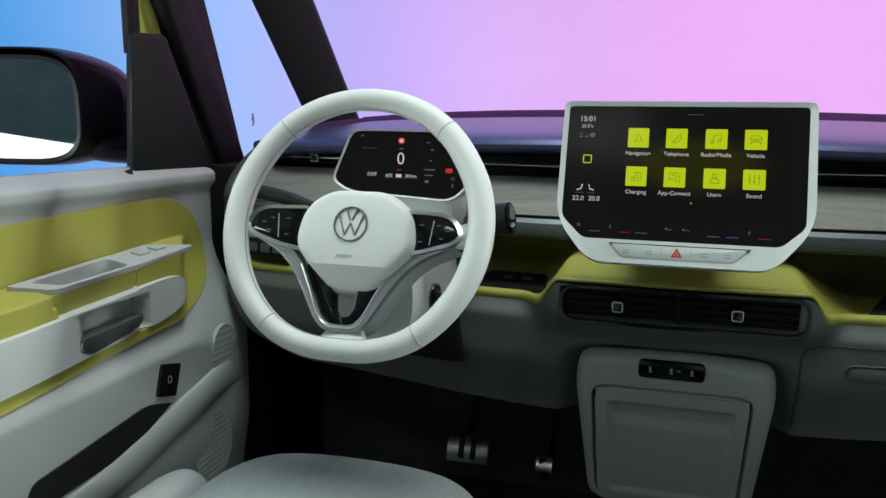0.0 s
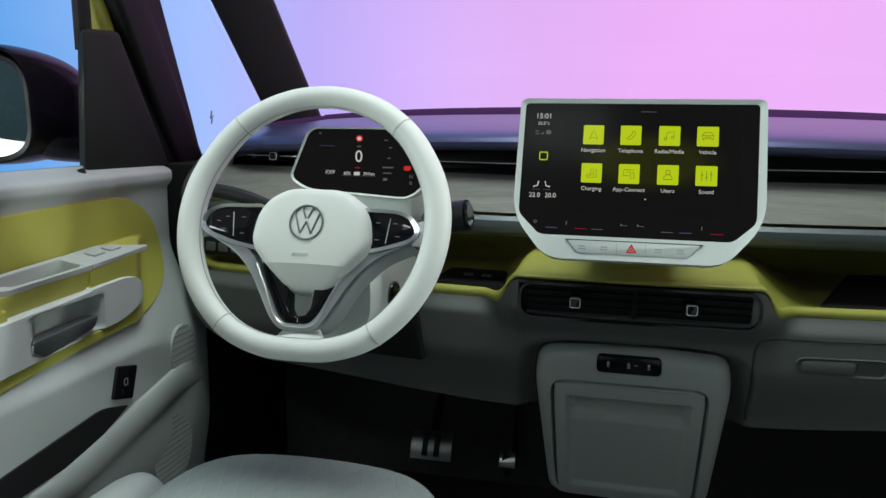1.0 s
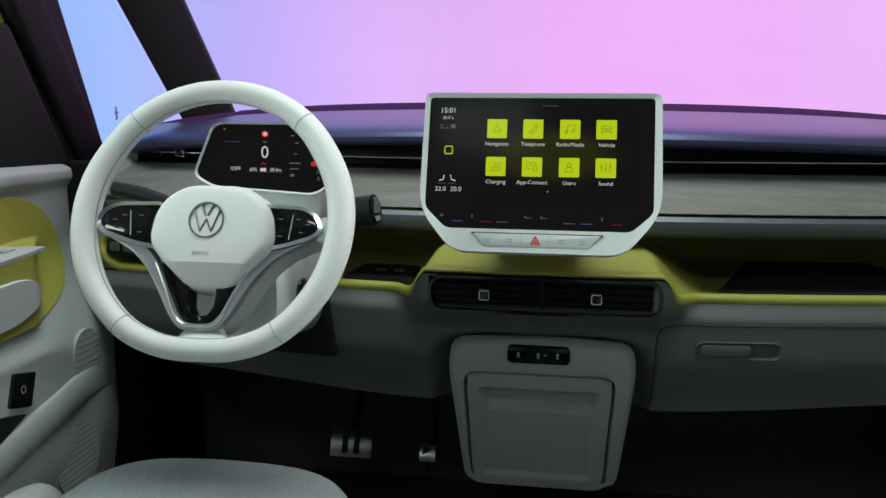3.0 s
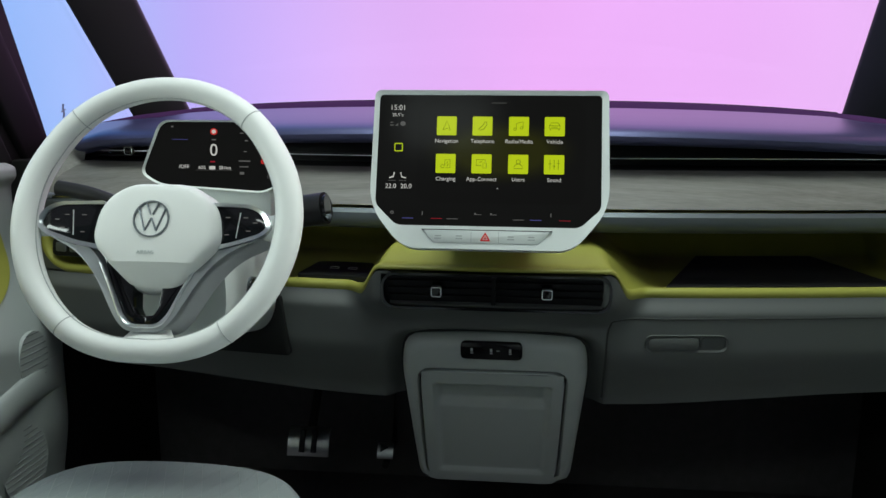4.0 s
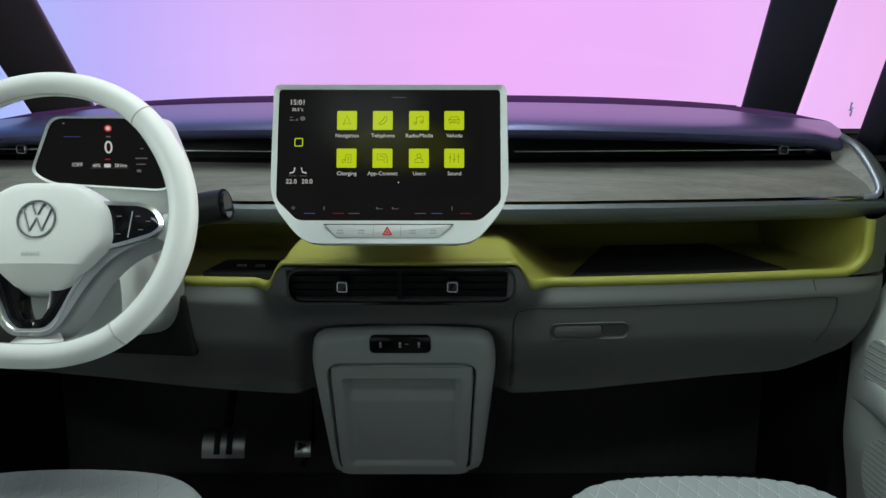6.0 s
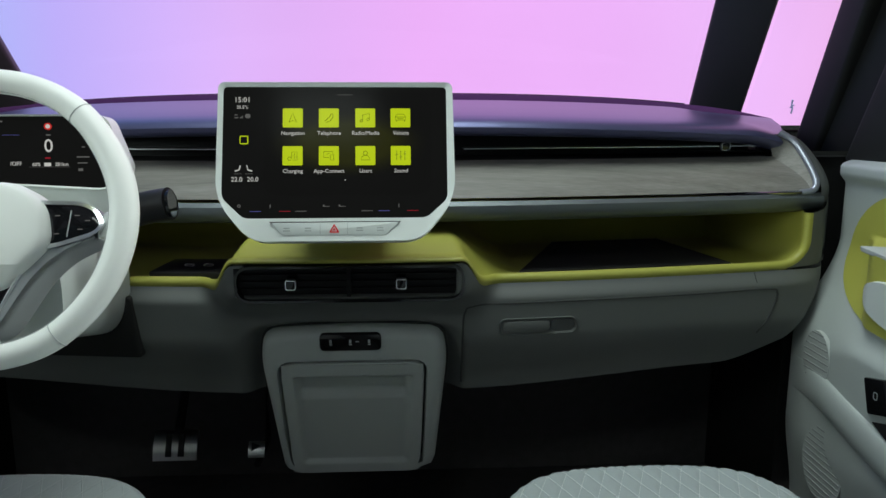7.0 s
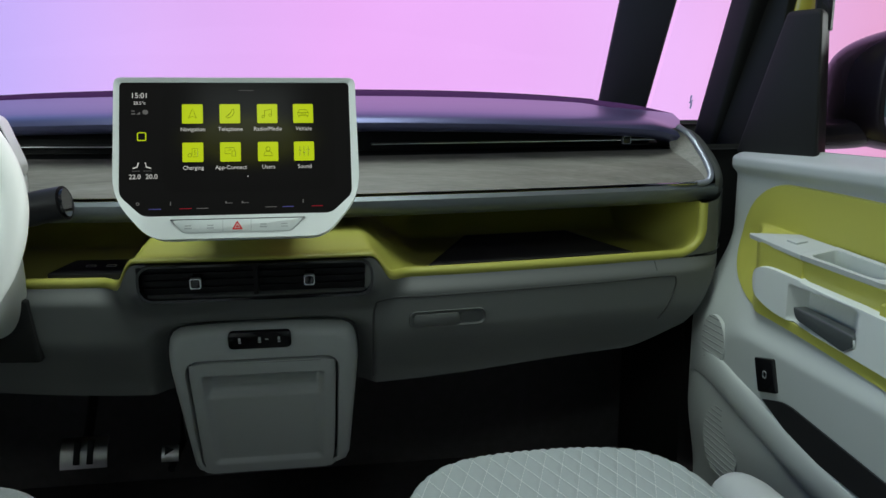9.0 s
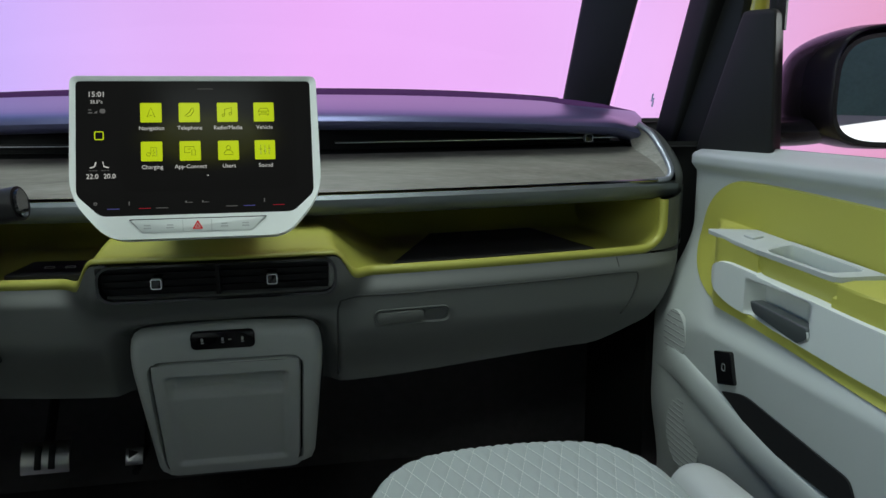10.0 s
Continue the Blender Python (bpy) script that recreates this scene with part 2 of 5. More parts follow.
# ---- studio ----
def backdrop():
    m = bpy.data.materials.new("lit_backdrop")
    m.use_nodes = True
    nt = m.node_tree
    b = nt.nodes["Principled BSDF"]
    b.inputs["Base Color"].default_value, b.inputs["Roughness"].default_value = (0, 0, 0, 1), 1.0
    b.inputs["Specular IOR Level"].default_value = 0
    tc, sx, at2, mr, ramp = (nt.nodes.new("ShaderNode" + n) for n in ("TexCoord", "SeparateXYZ", "Math", "MapRange", "ValToRGB"))
    at2.operation = "ARCTAN2"
    nt.links.new(tc.outputs["Object"], sx.inputs[0])
    nt.links.new(sx.outputs[0], at2.inputs[0])
    nt.links.new(sx.outputs[1], at2.inputs[1])
    nt.links.new(at2.outputs[0], mr.inputs["Value"])
    mr.inputs["From Min"].default_value, mr.inputs["From Max"].default_value = radians(-60), radians(60)
    stops = ((-60, (0.04, 0.22, 0.62)), (-46, (0.09, 0.34, 0.78)), (-38, (0.22, 0.43, 0.86)), (-31, (0.36, 0.50, 0.94)), (-23, (0.52, 0.42, 0.94)),
             (-11, (0.76, 0.46, 0.95)), (2, (0.87, 0.44, 0.95)), (15, (0.87, 0.45, 0.95)), (26, (0.82, 0.47, 0.90)), (34, (0.80, 0.43, 0.76)), (41, (0.77, 0.36, 0.58)), (60, (0.55, 0.15, 0.28)))
    el = ramp.color_ramp.elements
    while len(el) < len(stops):
        el.new(0.5)
    for e, (deg, c) in zip(el, stops):
        e.position, e.color = (deg + 60) / 120, (*c, 1)
    nt.links.new(mr.outputs[0], ramp.inputs[0])
    nz, mul = nt.nodes.new("ShaderNodeTexNoise"), nt.nodes.new("ShaderNodeMapRange")
    nz.inputs["Scale"].default_value = 0.35
    nt.links.new(tc.outputs["Object"], nz.inputs["Vector"])
    mul.inputs["To Min"].default_value, mul.inputs["To Max"].default_value = 1.0, 1.2
    nt.links.new(nz.outputs["Fac"], mul.inputs["Value"])
    nt.links.new(ramp.outputs[0], b.inputs["Emission Color"])
    nt.links.new(mul.outputs[0], b.inputs["Emission Strength"])
    R, z0, z1 = 9.0, -0.25, 6.0

    def cove(u, v):
        a = (u - 0.5) * 2.9
        up = min(1.0, v / 0.6)
        over = max(0.0, v - 0.6) / 0.4
        r = R - 5.5 * (1 - math.cos(over * math.pi / 2))
        return Vector((r * math.sin(a), r * math.cos(a), z0 + (z1 - z0) * up + 2.6 * math.sin(over * math.pi / 2)))
    bm = sheet(60, 20, cove, thick=0.05)
    tagged(part("backdrop", bm, m), "curved studio backdrop glowing from blue through lilac to pink", "backdrop", kind="structure")


backdrop()
# Unseen wall, coloured green only for its reflection in the wing mirrors.
bm = block(-11, -9.2, -0.26, 11, -9.0, 6)
tagged(part("wall_studio", bm, mat("mirror_green_wall", (0.10, 0.22, 0.16), 0.9, vary=0.5, scale=3, grain=20)), "unseen dark green far wall, added for the wing mirrors to reflect", "wall", kind="structure")
tagged(part("ground", sheet(24, 24, lambda u, v: Vector(((u - 0.5) * 22, (v - 0.5) * 22, -0.26))), STUDIO_FLOOR), "pale grey studio floor", "floor", kind="structure")

# ---- car shell ----
def shell():
    tagged(part("floor", block(-0.86, -1.6, 0.16, 0.86, 1.62, 0.20, 0.01), CARPET), "black carpeted cabin floor", "floor", kind="structure")
    tagged(part("wall_front", block(-0.86, 1.60, 0.20, 0.86, 1.66, 0.98), CARPET), "black carpeted firewall under the dashboard", "bulkhead", kind="structure")
    for s, n in ((-1, "wall_left"), (1, "wall_right")):
        bm = block(s * 1.00, 1.262, 0.16, s * 0.815, 1.66, 0.962, 0.01)
        block(s * 1.02, 1.64, 0.16, s * 0.84, 2.1, 1.0, 0.01, bm=bm)
        block(s * 0.92, -1.7, 0.16, s * 0.88, 0.10, 0.95, 0.01, bm=bm)
        block(s * 0.90, -0.05, 0.95, s * 0.84, 0.08, 1.74, 0.01, bm=bm)
        tagged(part(n, bm, DARK_TRIM), "dark side wall of the cabin behind the door", "wall", kind="structure")
    bm = block(-0.92, -1.76, 0.16, 0.92, -1.70, 0.95)
    tagged(part("wall_rear", bm, DARK_TRIM), "dark rear wall of the cabin", "wall", kind="structure")
    # unseen roof rim; its large glass opening is assumed, to admit the overhead softbox
    bm = ring(rounded(box_pts(-0.9, -1.75, 0.9, 1.35), 0.15), rounded(box_pts(-0.78, -1.5, 0.78, 1.15), 0.12), 1.70, 1.76, Matrix())
    tagged(part("ceiling", bm, DARK_TRIM), "unseen dark roof lining, left open to let the overhead light in", "ceiling", kind="structure")
    pane = part("roof_glass", prism(rounded(box_pts(-0.80, -1.52, 0.80, 1.17), 0.12), 1.762, 1.768, Matrix()), GLASS)
    pane.visible_shadow = False
    tagged(pane, "assumed clear glass panel over the roof's light opening", "window", kind="structure")


shell()


def bar(name, lower, upper, material, label, bevel=0.012):
    """A pillar from four lower to four upper corners."""
    bm = bmesh.new()
    lo, hi = [bm.verts.new(p) for p in lower], [bm.verts.new(p) for p in upper]
    bm.faces.new(lo[::-1])
    bm.faces.new(hi)
    for i in range(4):
        bm.faces.new((lo[i], lo[(i + 1) % 4], hi[(i + 1) % 4], hi[i]))
    bmesh.ops.bevel(bm, geom=list(bm.edges), offset=bevel, segments=3, affect="EDGES", profile=0.5)
    return part(name, bm, material, None, label)


def pillars(s):
    # raked windscreen pillar
    a, b = Vector((s * 0.891, 2.036, 1.065)), Vector((s * 0.955, 1.847, 1.034))
    a2, b2 = (Vector((s * 0.87, 1.85, 1.311)), Vector((s * 0.935, 1.650, 1.2865))) if s > 0 else (Vector((s * 0.87, 1.70, 1.339)), Vector((s * 0.935, 1.508, 1.317)))
    off = Vector((s * 0.05, 0.12, 0))
    lo = [a + (a - a2) * 0.3, b + (b - b2) * 0.3]
    hi = [a + (a2 - a) * (0.68 / (a2 - a).z), b + (b2 - b) * (0.71 / (b2 - b).z)]
    lo, hi = [*lo, lo[1] + off, lo[0] + off * 1.6], [*hi, hi[1] + off, hi[0] + off * 1.6]
    tagged(bar("windscreen_pillar", lo, hi, DARK_TRIM, ""), "black raked windscreen pillar", "pillar", kind="structure")
    # door pillar with the sill of the quarter window
    c, c2 = (Vector((s * 0.94, 1.522, 1.0225)), Vector((s * 0.92, 1.373, 1.25))) if s > 0 else (Vector((s * 0.94, 1.452, 1.016)), Vector((s * 0.92, 1.266, 1.28)))
    d = (c2 - c) / (c2 - c).z
    e, f = c - d * 0.08, c + d * 0.72
    lo = [e + Vector((s * -0.045, -0.088, 0)), e + Vector((s * -0.055, -0.20, 0)), e + Vector((s * 0.01, -0.20, 0)), e + Vector((s * 0.012, 0, 0))]
    hi = [f + Vector((s * -0.045, -0.080, 0)), f + Vector((s * -0.055, -0.17, 0)), f + Vector((s * 0.01, -0.15, 0)), f + Vector((s * 0.012, 0, 0))]
    tagged(bar("door_pillar", lo, hi, DARK_TRIM, ""), "black door pillar beside the quarter window", "pillar", kind="structure")
    bm = bmesh.new()
    bm.faces.new([bm.verts.new(p) for p in (b + Vector((s * 0.04, 0.08, -0.02)), e + Vector((s * 0.008, -0.03, 0)), f + Vector((s * 0.008, -0.03, 0)), b + (b2 - b) * (0.69 / (b2 - b).z) + Vector((s * 0.04, 0.08, 0)))])
    bmesh.ops.solidify(bm, geom=list(bm.faces), thickness=0.004)
    pane = part("quarter_window", bm, GLASS)
    pane.visible_shadow = False
    tagged(pane, "clear triangular quarter window", "window", kind="structure")


for side in (-1, 1):
    pillars(side)

pane = part("windscreen", sheet(16, 6, lambda u, v: Vector(((u - 0.5) * (1.96 - 0.16 * v), 2.08 - 0.69 * v + 0.16 * (1 - (2 * u - 1) ** 2), 1.04 + 0.70 * v)), thick=0.005), GLASS)
pane.visible_shadow = False
tagged(pane, "clear raked windscreen", "windscreen", kind="structure")


# ---- dashboard ----
XS = [-0.75 + 1.5 * i / 60 for i in range(61)]
dash = thing("dashboard", (0, 1.2, 0.6), "two-tone dashboard with pale wood band and lime-yellow storage shelf", "dashboard")


def crown(x):
    return -0.026 * min(1.25, abs(x) / 0.83) ** 3


def top_pad():
    prof = [(1.185, 1.004), (1.165, 1.006), (1.152, 1.012), (1.147, 1.019), (1.152, 1.027), (1.165, 1.0335), (1.185, 1.0385), (1.235, 1.0455), (1.35, 1.054), (1.55, 1.067), (1.75, 1.078), (1.93, 1.087), (1.98, 1.080), (2.0, 1.06)]
    xs = [-0.90 + 1.8 * i / 72 for i in range(73)]

    def f(x, y, z):
        # the nose narrows towards the doors and sinks with the crown
        k = ss(1.15, 1.9, y)
        xx = x * (0.845 + 0.155 * ss(1.15, 1.55, y))
        e = ss(0.66, 0.76, abs(xx))
        return Vector((xx, y + e * (1 - k) * 0.035, z + crown(x) * k - (1 - k) * (0.020 * (abs(xx) / 0.70) ** 2.5 + 0.012 * e)))
    part("top_pad", sweep(prof[9:], xs, shift=f), TOP_PAD, dash, "dark soft-touch dashboard top, coloured with the backdrop's purple sheen")
    part("nose_trim", sweep(prof[:10], xs, shift=f), NOSE, dash, "rounded satin silver front edge of the dashboard top, tinted with a blue-violet reflection")
    part("screen_shelf", sweep([(1.985, 1.075), (1.99, 1.092), (2.06, 1.092), (2.06, 1.04)], [-0.86 + 1.72 * i / 40 for i in range(41)], shift=lambda x, y, z: Vector((x, y + 0.10 * (1 - (x / 0.86) ** 2), z + crown(x)))), BLACK, dash, "black strip along the foot of the windscreen")


def vent_slot():
    back = part("vent_channel", sweep([(1.185, 1.004), (1.27, 1.002), (1.27, 0.966), (1.188, 0.9625)], [-0.716 + 1.432 * i / 40 for i in range(41)]), BLACK, dash, "black recessed air slot")
    for z in (0.992, 0.971):
        part("slat", block(-0.714, 1.215, z - 0.0015, 0.714, 1.25, z + 0.0015, 0.0006, 1), BLACK, back)
    for s in (-1, 1):
        part("blade", block(s * 0.19, 1.196, 0.9795, s * 0.715, 1.235, 0.9825, 0.0008, 1), BLACK, back)
        part("chrome_line", block(s * 0.19, 1.1945, 0.9803, s * 0.712, 1.1958, 0.9818), BRIGHT_SILVER, back, "thin bright line")
        m = frame_at((s * 0.640, 1.198, 0.981)) @ Matrix.Scale(0.85, 4)
        knob = part("knob", prism(rounded(box_pts(-0.0085, -0.0078, 0.0085, 0.0078), 0.004), -0.01, 0.008, m, 0.002), BLACK_GLOSS, back)
        part("knob_ring", ring(rounded(box_pts(-0.0092, -0.0085, 0.0092, 0.0085), 0.005), rounded(box_pts(-0.0078, -0.0071, 0.0078, 0.0071), 0.004), 0.0, 0.0090, m), STEEL, knob, "chrome ring")


def trim_bands():
    n = 60
    # wood: lower edge longer than the upper one
    def wood_pt(u, v):
        x = (2 * u - 1) * (0.722 + 0.028 * ss(0, 1, v))
        y = 1.188 - 0.083 * v - 0.010 * math.sin(v * math.pi)
        z = 0.9625 - 0.0545 * v + 0.004 * math.sin(v * math.pi)
        return Vector((x, y, z))
    part("wood_band", sheet(n, 8, wood_pt), WOOD, dash, "pale grey open-grain wood band")
    end = smooth_path([(0.735, 1.178, 1.002), (0.749, 1.160, 0.985), (0.757, 1.128, 0.950), (0.759, 1.104, 0.922), (0.752, 1.098, 0.909), (0.735, 1.097, 0.9055)], 6, closed=False)
    line = [Vector((0.70, 1.097, 0.9055)), Vector((-0.70, 1.097, 0.9055))]
    path = end + line + [Vector((-p.x, p.y, p.z)) for p in reversed(end)]
    part("chrome_strip", tube(path, 0.0026, 8), CHROME, dash, "chrome strip under the wood band")
    for s in (-1, 1):
        bm = bmesh.new()
        outer = smooth_path([(s * 0.735, 1.178, 1.002), (s * 0.749, 1.160, 0.985), (s * 0.757, 1.128, 0.950), (s * 0.759, 1.104, 0.922), (s * 0.752, 1.098, 0.909)], 6, closed=False)
        inner = []
        for i in range(len(outer)):
            q = i / (len(outer) - 1)
            if q < 0.3:
                inner.append(Vector((s * (0.712 + 0.010 * q / 0.3), 1.186 + 0.002 * q / 0.3, 1.003 - 0.0405 * q / 0.3)))
            else:
                v = (q - 0.3) / 0.7
                inner.append(Vector((s * (0.722 + 0.028 * ss(0, 1, v)), 1.188 - 0.083 * v - 0.010 * math.sin(v * math.pi), 0.9625 - 0.0545 * v + 0.004 * math.sin(v * math.pi))))
        a, b = [bm.verts.new(p) for p in outer], [bm.verts.new(p) for p in inner]
        for i in range(len(a) - 1):
            bm.faces.new((a[i], a[i + 1], b[i + 1], b[i]))
        part("end_cheek", bm, WOOD, dash)
        rim = smooth_path([(s * 0.728, 1.180, 1.006), (s * 0.747, 1.164, 0.988), (s * 0.756, 1.130, 0.952), (s * 0.758, 1.105, 0.922), (s * 0.750, 1.100, 0.908), (s * 0.730, 1.099, 0.9050)], 6, closed=False)
        part("end_rim", tube(rim, 0.0055, 12), RIM_SILVER, dash, "satin silver rim round the end of the band")
    roll = [(1.099, 0.9035), (1.093, 0.897), (1.092, 0.889), (1.096, 0.880), (1.106, 0.8725), (1.125, 0.868), (1.17, 0.866), (1.24, 0.866)]
    part("silver_roll", sweep(roll, [-0.770 + 1.54 * i / 80 for i in range(81)], shift=lambda x, y, z: Vector((x, y + 0.006 * ss(0.74, 0.77, abs(x)), z))), SILVER, dash, "rounded silver-grey band under the chrome strip")


def front_edge(x):
    return 1.073 - 0.064 * ss(0.235, 0.166, abs(x - 0.006))


def hump(x, y=1.06):
    return ss(0.206 + (0.070 * ss(1.05, 1.16, y) if x > 0 else 0.02 * ss(1.05, 1.16, y)), 0.168 - 0.03 * ss(1.03, 1.16, y), abs(x - 0.006))


def rise(x, y):
    """How far the shelf stands above its floor at the middle and at the back."""
    return hump(x, y) * (0.044 + 0.030 * ss(1.01, 1.12, y)) + 0.085 * ss(1.38, 1.465, y) ** 1.6


CORNER = 0.046
# half outline of the shelf's mouth: the floor, a rounded corner, the upright end
MOUTH = [(0.692 * i / 140, 0.781) for i in range(141)] + [(0.692 + CORNER * math.sin(a), 0.781 + CORNER * (1 - math.cos(a))) for a in [math.pi / 2 * i / 10 for i in range(1, 11)]] + [(0.738, 0.827 + 0.0115 * i) for i in range(1, 5)]


def shelf():
    mouth = [(-x, z) for x, z in MOUTH[:0:-1]] + MOUTH
    lip = [(0.000, -0.0050), (-0.0025, 0.000), (-0.002, 0.0050), (0.002, 0.0085), (0.008, 0.0095), (0.015, 0.0075), (0.022, 0.000)]
    deep = [1.0 - (1 - i / 34) ** 1.15 for i in range(1, 35)]
    cols = []
    for j, (x, z) in enumerate(mouth):
        # the way inwards, square to the outline
        p, q = Vector(mouth[max(0, j - 1)]), Vector(mouth[min(len(mouth) - 1, j + 1)])
        d = (q - p).normalized()
        n = Vector((-d.y, d.x))
        yf = front_edge(x)
        col = []
        for dy, dn in lip:
            h = rise(x, yf + 0.02)
            k = dn * (1 - 0.55 * hump(x))
            col.append(Vector((x + n.x * k, yf + dy, z + h + n.y * k)))
        for k in deep:
            y = yf + 0.022 + k * (1.465 - yf - 0.022)
            side = 0.030 * ss(0.70, 0.74, abs(x)) * k
            col.append(Vector((x - math.copysign(side, x), y, z + rise(x, y))))
        cols.append(col)
    nu, nv = len(cols) - 1, len(cols[0]) - 1
    part("storage_shelf", sheet(nu, nv, lambda u, v: cols[round(u * nu)][round(v * nv)]), YELLOW, dash, "lime-yellow open storage shelf with rounded ends", sharp=1.2)
    m = Matrix.Translation((0, 0, 0.7825))
    mat_ob = part("shelf_mat", prism([(0.272, 1.105), (0.625, 1.107), (0.590, 1.375), (0.380, 1.375)], 0, 0.004, m, 0.001), MAT_RUBBER, dash, "dark ribbed rubber mat")
    for i in range(26):
        y = 1.115 + i * 0.0099
        part("rib", block(0.280 + (y - 1.105) * 0.40, y, 0.7865, 0.618 - (y - 1.105) * 0.13, y + 0.003, 0.7872), MAT_RUBBER, mat_ob)
    tray = part("usb_tray", prism(rounded([(-0.316, 1.100), (-0.190, 1.100), (-0.206, 1.215), (-0.306, 1.215)], 0.012), 0.0, 0.010, Matrix.Translation((0, 0, 0.7825)), 0.003), BLACK, dash, "black charging tray with two sockets")
    for x in (-0.264, -0.233):
        m = frame_at((x, 1.155, 0.7928), 80)
        part("usb_socket", ring(rounded(box_pts(-0.008, -0.005, 0.008, 0.005), 0.004), rounded(box_pts(-0.0065, -0.0035, 0.0065, 0.0035), 0.003), 0, 0.0012, m), PRINT, tray, "pale socket outline")


def bottom_z(x):
    a = abs(x)
    return 0.600 + 0.016 * ss(0.20, 0.60, a) + 0.060 * ss(0.60, 0.775, a) + 0.11 * ss(0.70, 0.80, a)


def fascia_y(x, z):
    mid = ss(0.250, 0.165, abs(x - 0.006))
    t = ss(0.779, 0.752, z) * (1 - mid) + ss(0.782, 0.728, z) * mid
    t *= ss(0.785, 0.70, abs(x))
    y = front_edge(x) * (1 - t) + 1.057 * t
    y -= 0.010 * math.exp(-(x / 0.2) ** 2) * t
    y += 0.030 * ss(0.70, 0.61, z) + 0.06 * ss(0.735, 0.80, abs(x)) ** 2
    return y


def fascia():
    def f(u, v):
        x = (2 * u - 1) * 0.797
        zb = bottom_z(x)
        zt = 0.7765 + rise(x, front_edge(x) + 0.02)
        if v <= 0.86:
            k = v / 0.86
            z = zt - (zt - zb) * k
            # openings for the air vent and for the top of the tower
            hole = 0.045 * ss(0.162, 0.154, abs(x - 0.006)) * ss(0.7745, 0.7810, z) * ss(0.8190, 0.8125, z)
            hole += 0.030 * ss(1.9, 0.85, (abs(x - 0.009) / 0.149) ** 4 + (max(0.0, z - 0.66) / 0.0585) ** 4)
            return Vector((x, fascia_y(x, z) - 0.002 + hole, z))
        k = (v - 0.86) / 0.14
        return Vector((x, fascia_y(x, zb) - 0.002 + 0.030 * ss(1.9, 0.85, (abs(x - 0.009) / 0.149) ** 4) + 0.20 * k + 0.004, zb - 0.012 * math.sin(k * math.pi) + 0.03 * k))
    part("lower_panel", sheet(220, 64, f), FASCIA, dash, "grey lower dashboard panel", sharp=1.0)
    # closed ends of the dashboard body, round the mouth of the shelf
    for s in (-1, 1):
        inner = [p for p in MOUTH if p[0] > 0.655]
        n = len(inner) - 1

        def corner(u, v):
            x0, z0 = inner[round(u * n)]
            q = ss(0.10, 0.62, u)
            x1, z1 = x0 + (0.797 - x0) * q, 0.7765 + (z0 - 0.781) * q + 0.024 * u
            x, z = x0 + (x1 - x0) * v, z0 - 0.0045 * (1 - u) + (z1 - z0) * v
            return Vector((s * x, front_edge(x) - 0.002 + 0.06 * ss(0.735, 0.80, x) ** 2, z))
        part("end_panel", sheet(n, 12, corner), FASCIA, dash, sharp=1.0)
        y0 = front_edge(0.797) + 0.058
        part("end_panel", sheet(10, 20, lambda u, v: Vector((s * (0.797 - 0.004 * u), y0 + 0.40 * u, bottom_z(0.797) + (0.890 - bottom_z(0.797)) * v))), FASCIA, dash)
        edge = smooth_path([(0.726, 1.176, 1.002), (0.740, 1.172, 0.996), (0.753, 1.158, 0.980), (0.761, 1.126, 0.950), (0.763, 1.102, 0.922), (0.764, 1.098, 0.900), (0.766, 1.112, 0.872)], 5, closed=False)

        def cap(u, v):
            p = edge[round(v * (len(edge) - 1))]
            a = u * math.pi / 2
            return Vector((s * (p.x + 0.030 * math.sin(a)), p.y + 0.048 * (1 - math.cos(a)) + 0.5 * max(0, u - 0.6), p.z))
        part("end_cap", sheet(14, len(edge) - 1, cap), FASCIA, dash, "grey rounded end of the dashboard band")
    # shut lines of the glove box
    seam = smooth_path([(0.178, 0.612), (0.178, 0.70), (0.182, 0.738), (0.198, 0.7475), (0.30, 0.7475), (0.55, 0.7485), (0.66, 0.7495), (0.681, 0.742), (0.672, 0.705), (0.655, 0.672)], 8, closed=False)
    part("glove_box_seam", tube([(p.x, fascia_y(p.x, p.y) - 0.002, p.y) for p in seam], 0.0016, 6), SEAM, dash, "dark shut line of the glove box")
    part("panel_seam", tube([(0.648, fascia_y(0.648, z) - 0.0018, z) for z in (0.776, 0.768, 0.760, 0.751)], 0.0009, 6), SEAM, dash)
    # recessed handle
    m = frame_at((0.297, fascia_y(0.297, 0.710) - 0.004, 0.710), -4)
    grip = part("glove_box_handle", ring(rounded(box_pts(-0.062, -0.0135, 0.060, 0.0130), 0.014), rounded(box_pts(-0.0595, -0.0110, 0.0575, 0.0105), 0.012), -0.004, 0.0025, m, -0.002), FASCIA, dash, "recessed pull handle")
    part("pull", prism(rounded(box_pts(-0.056, -0.0095, 0.018, 0.009), 0.010), -0.004, 0.003, m, 0.002), FASCIA, grip)
    # flat plate, its darker grey carries the shade of the finger hollow
    part("pocket", prism(rounded(box_pts(0.019, -0.0095, 0.056, 0.0085), 0.008), -0.004, -0.001, m), RECESS, grip)


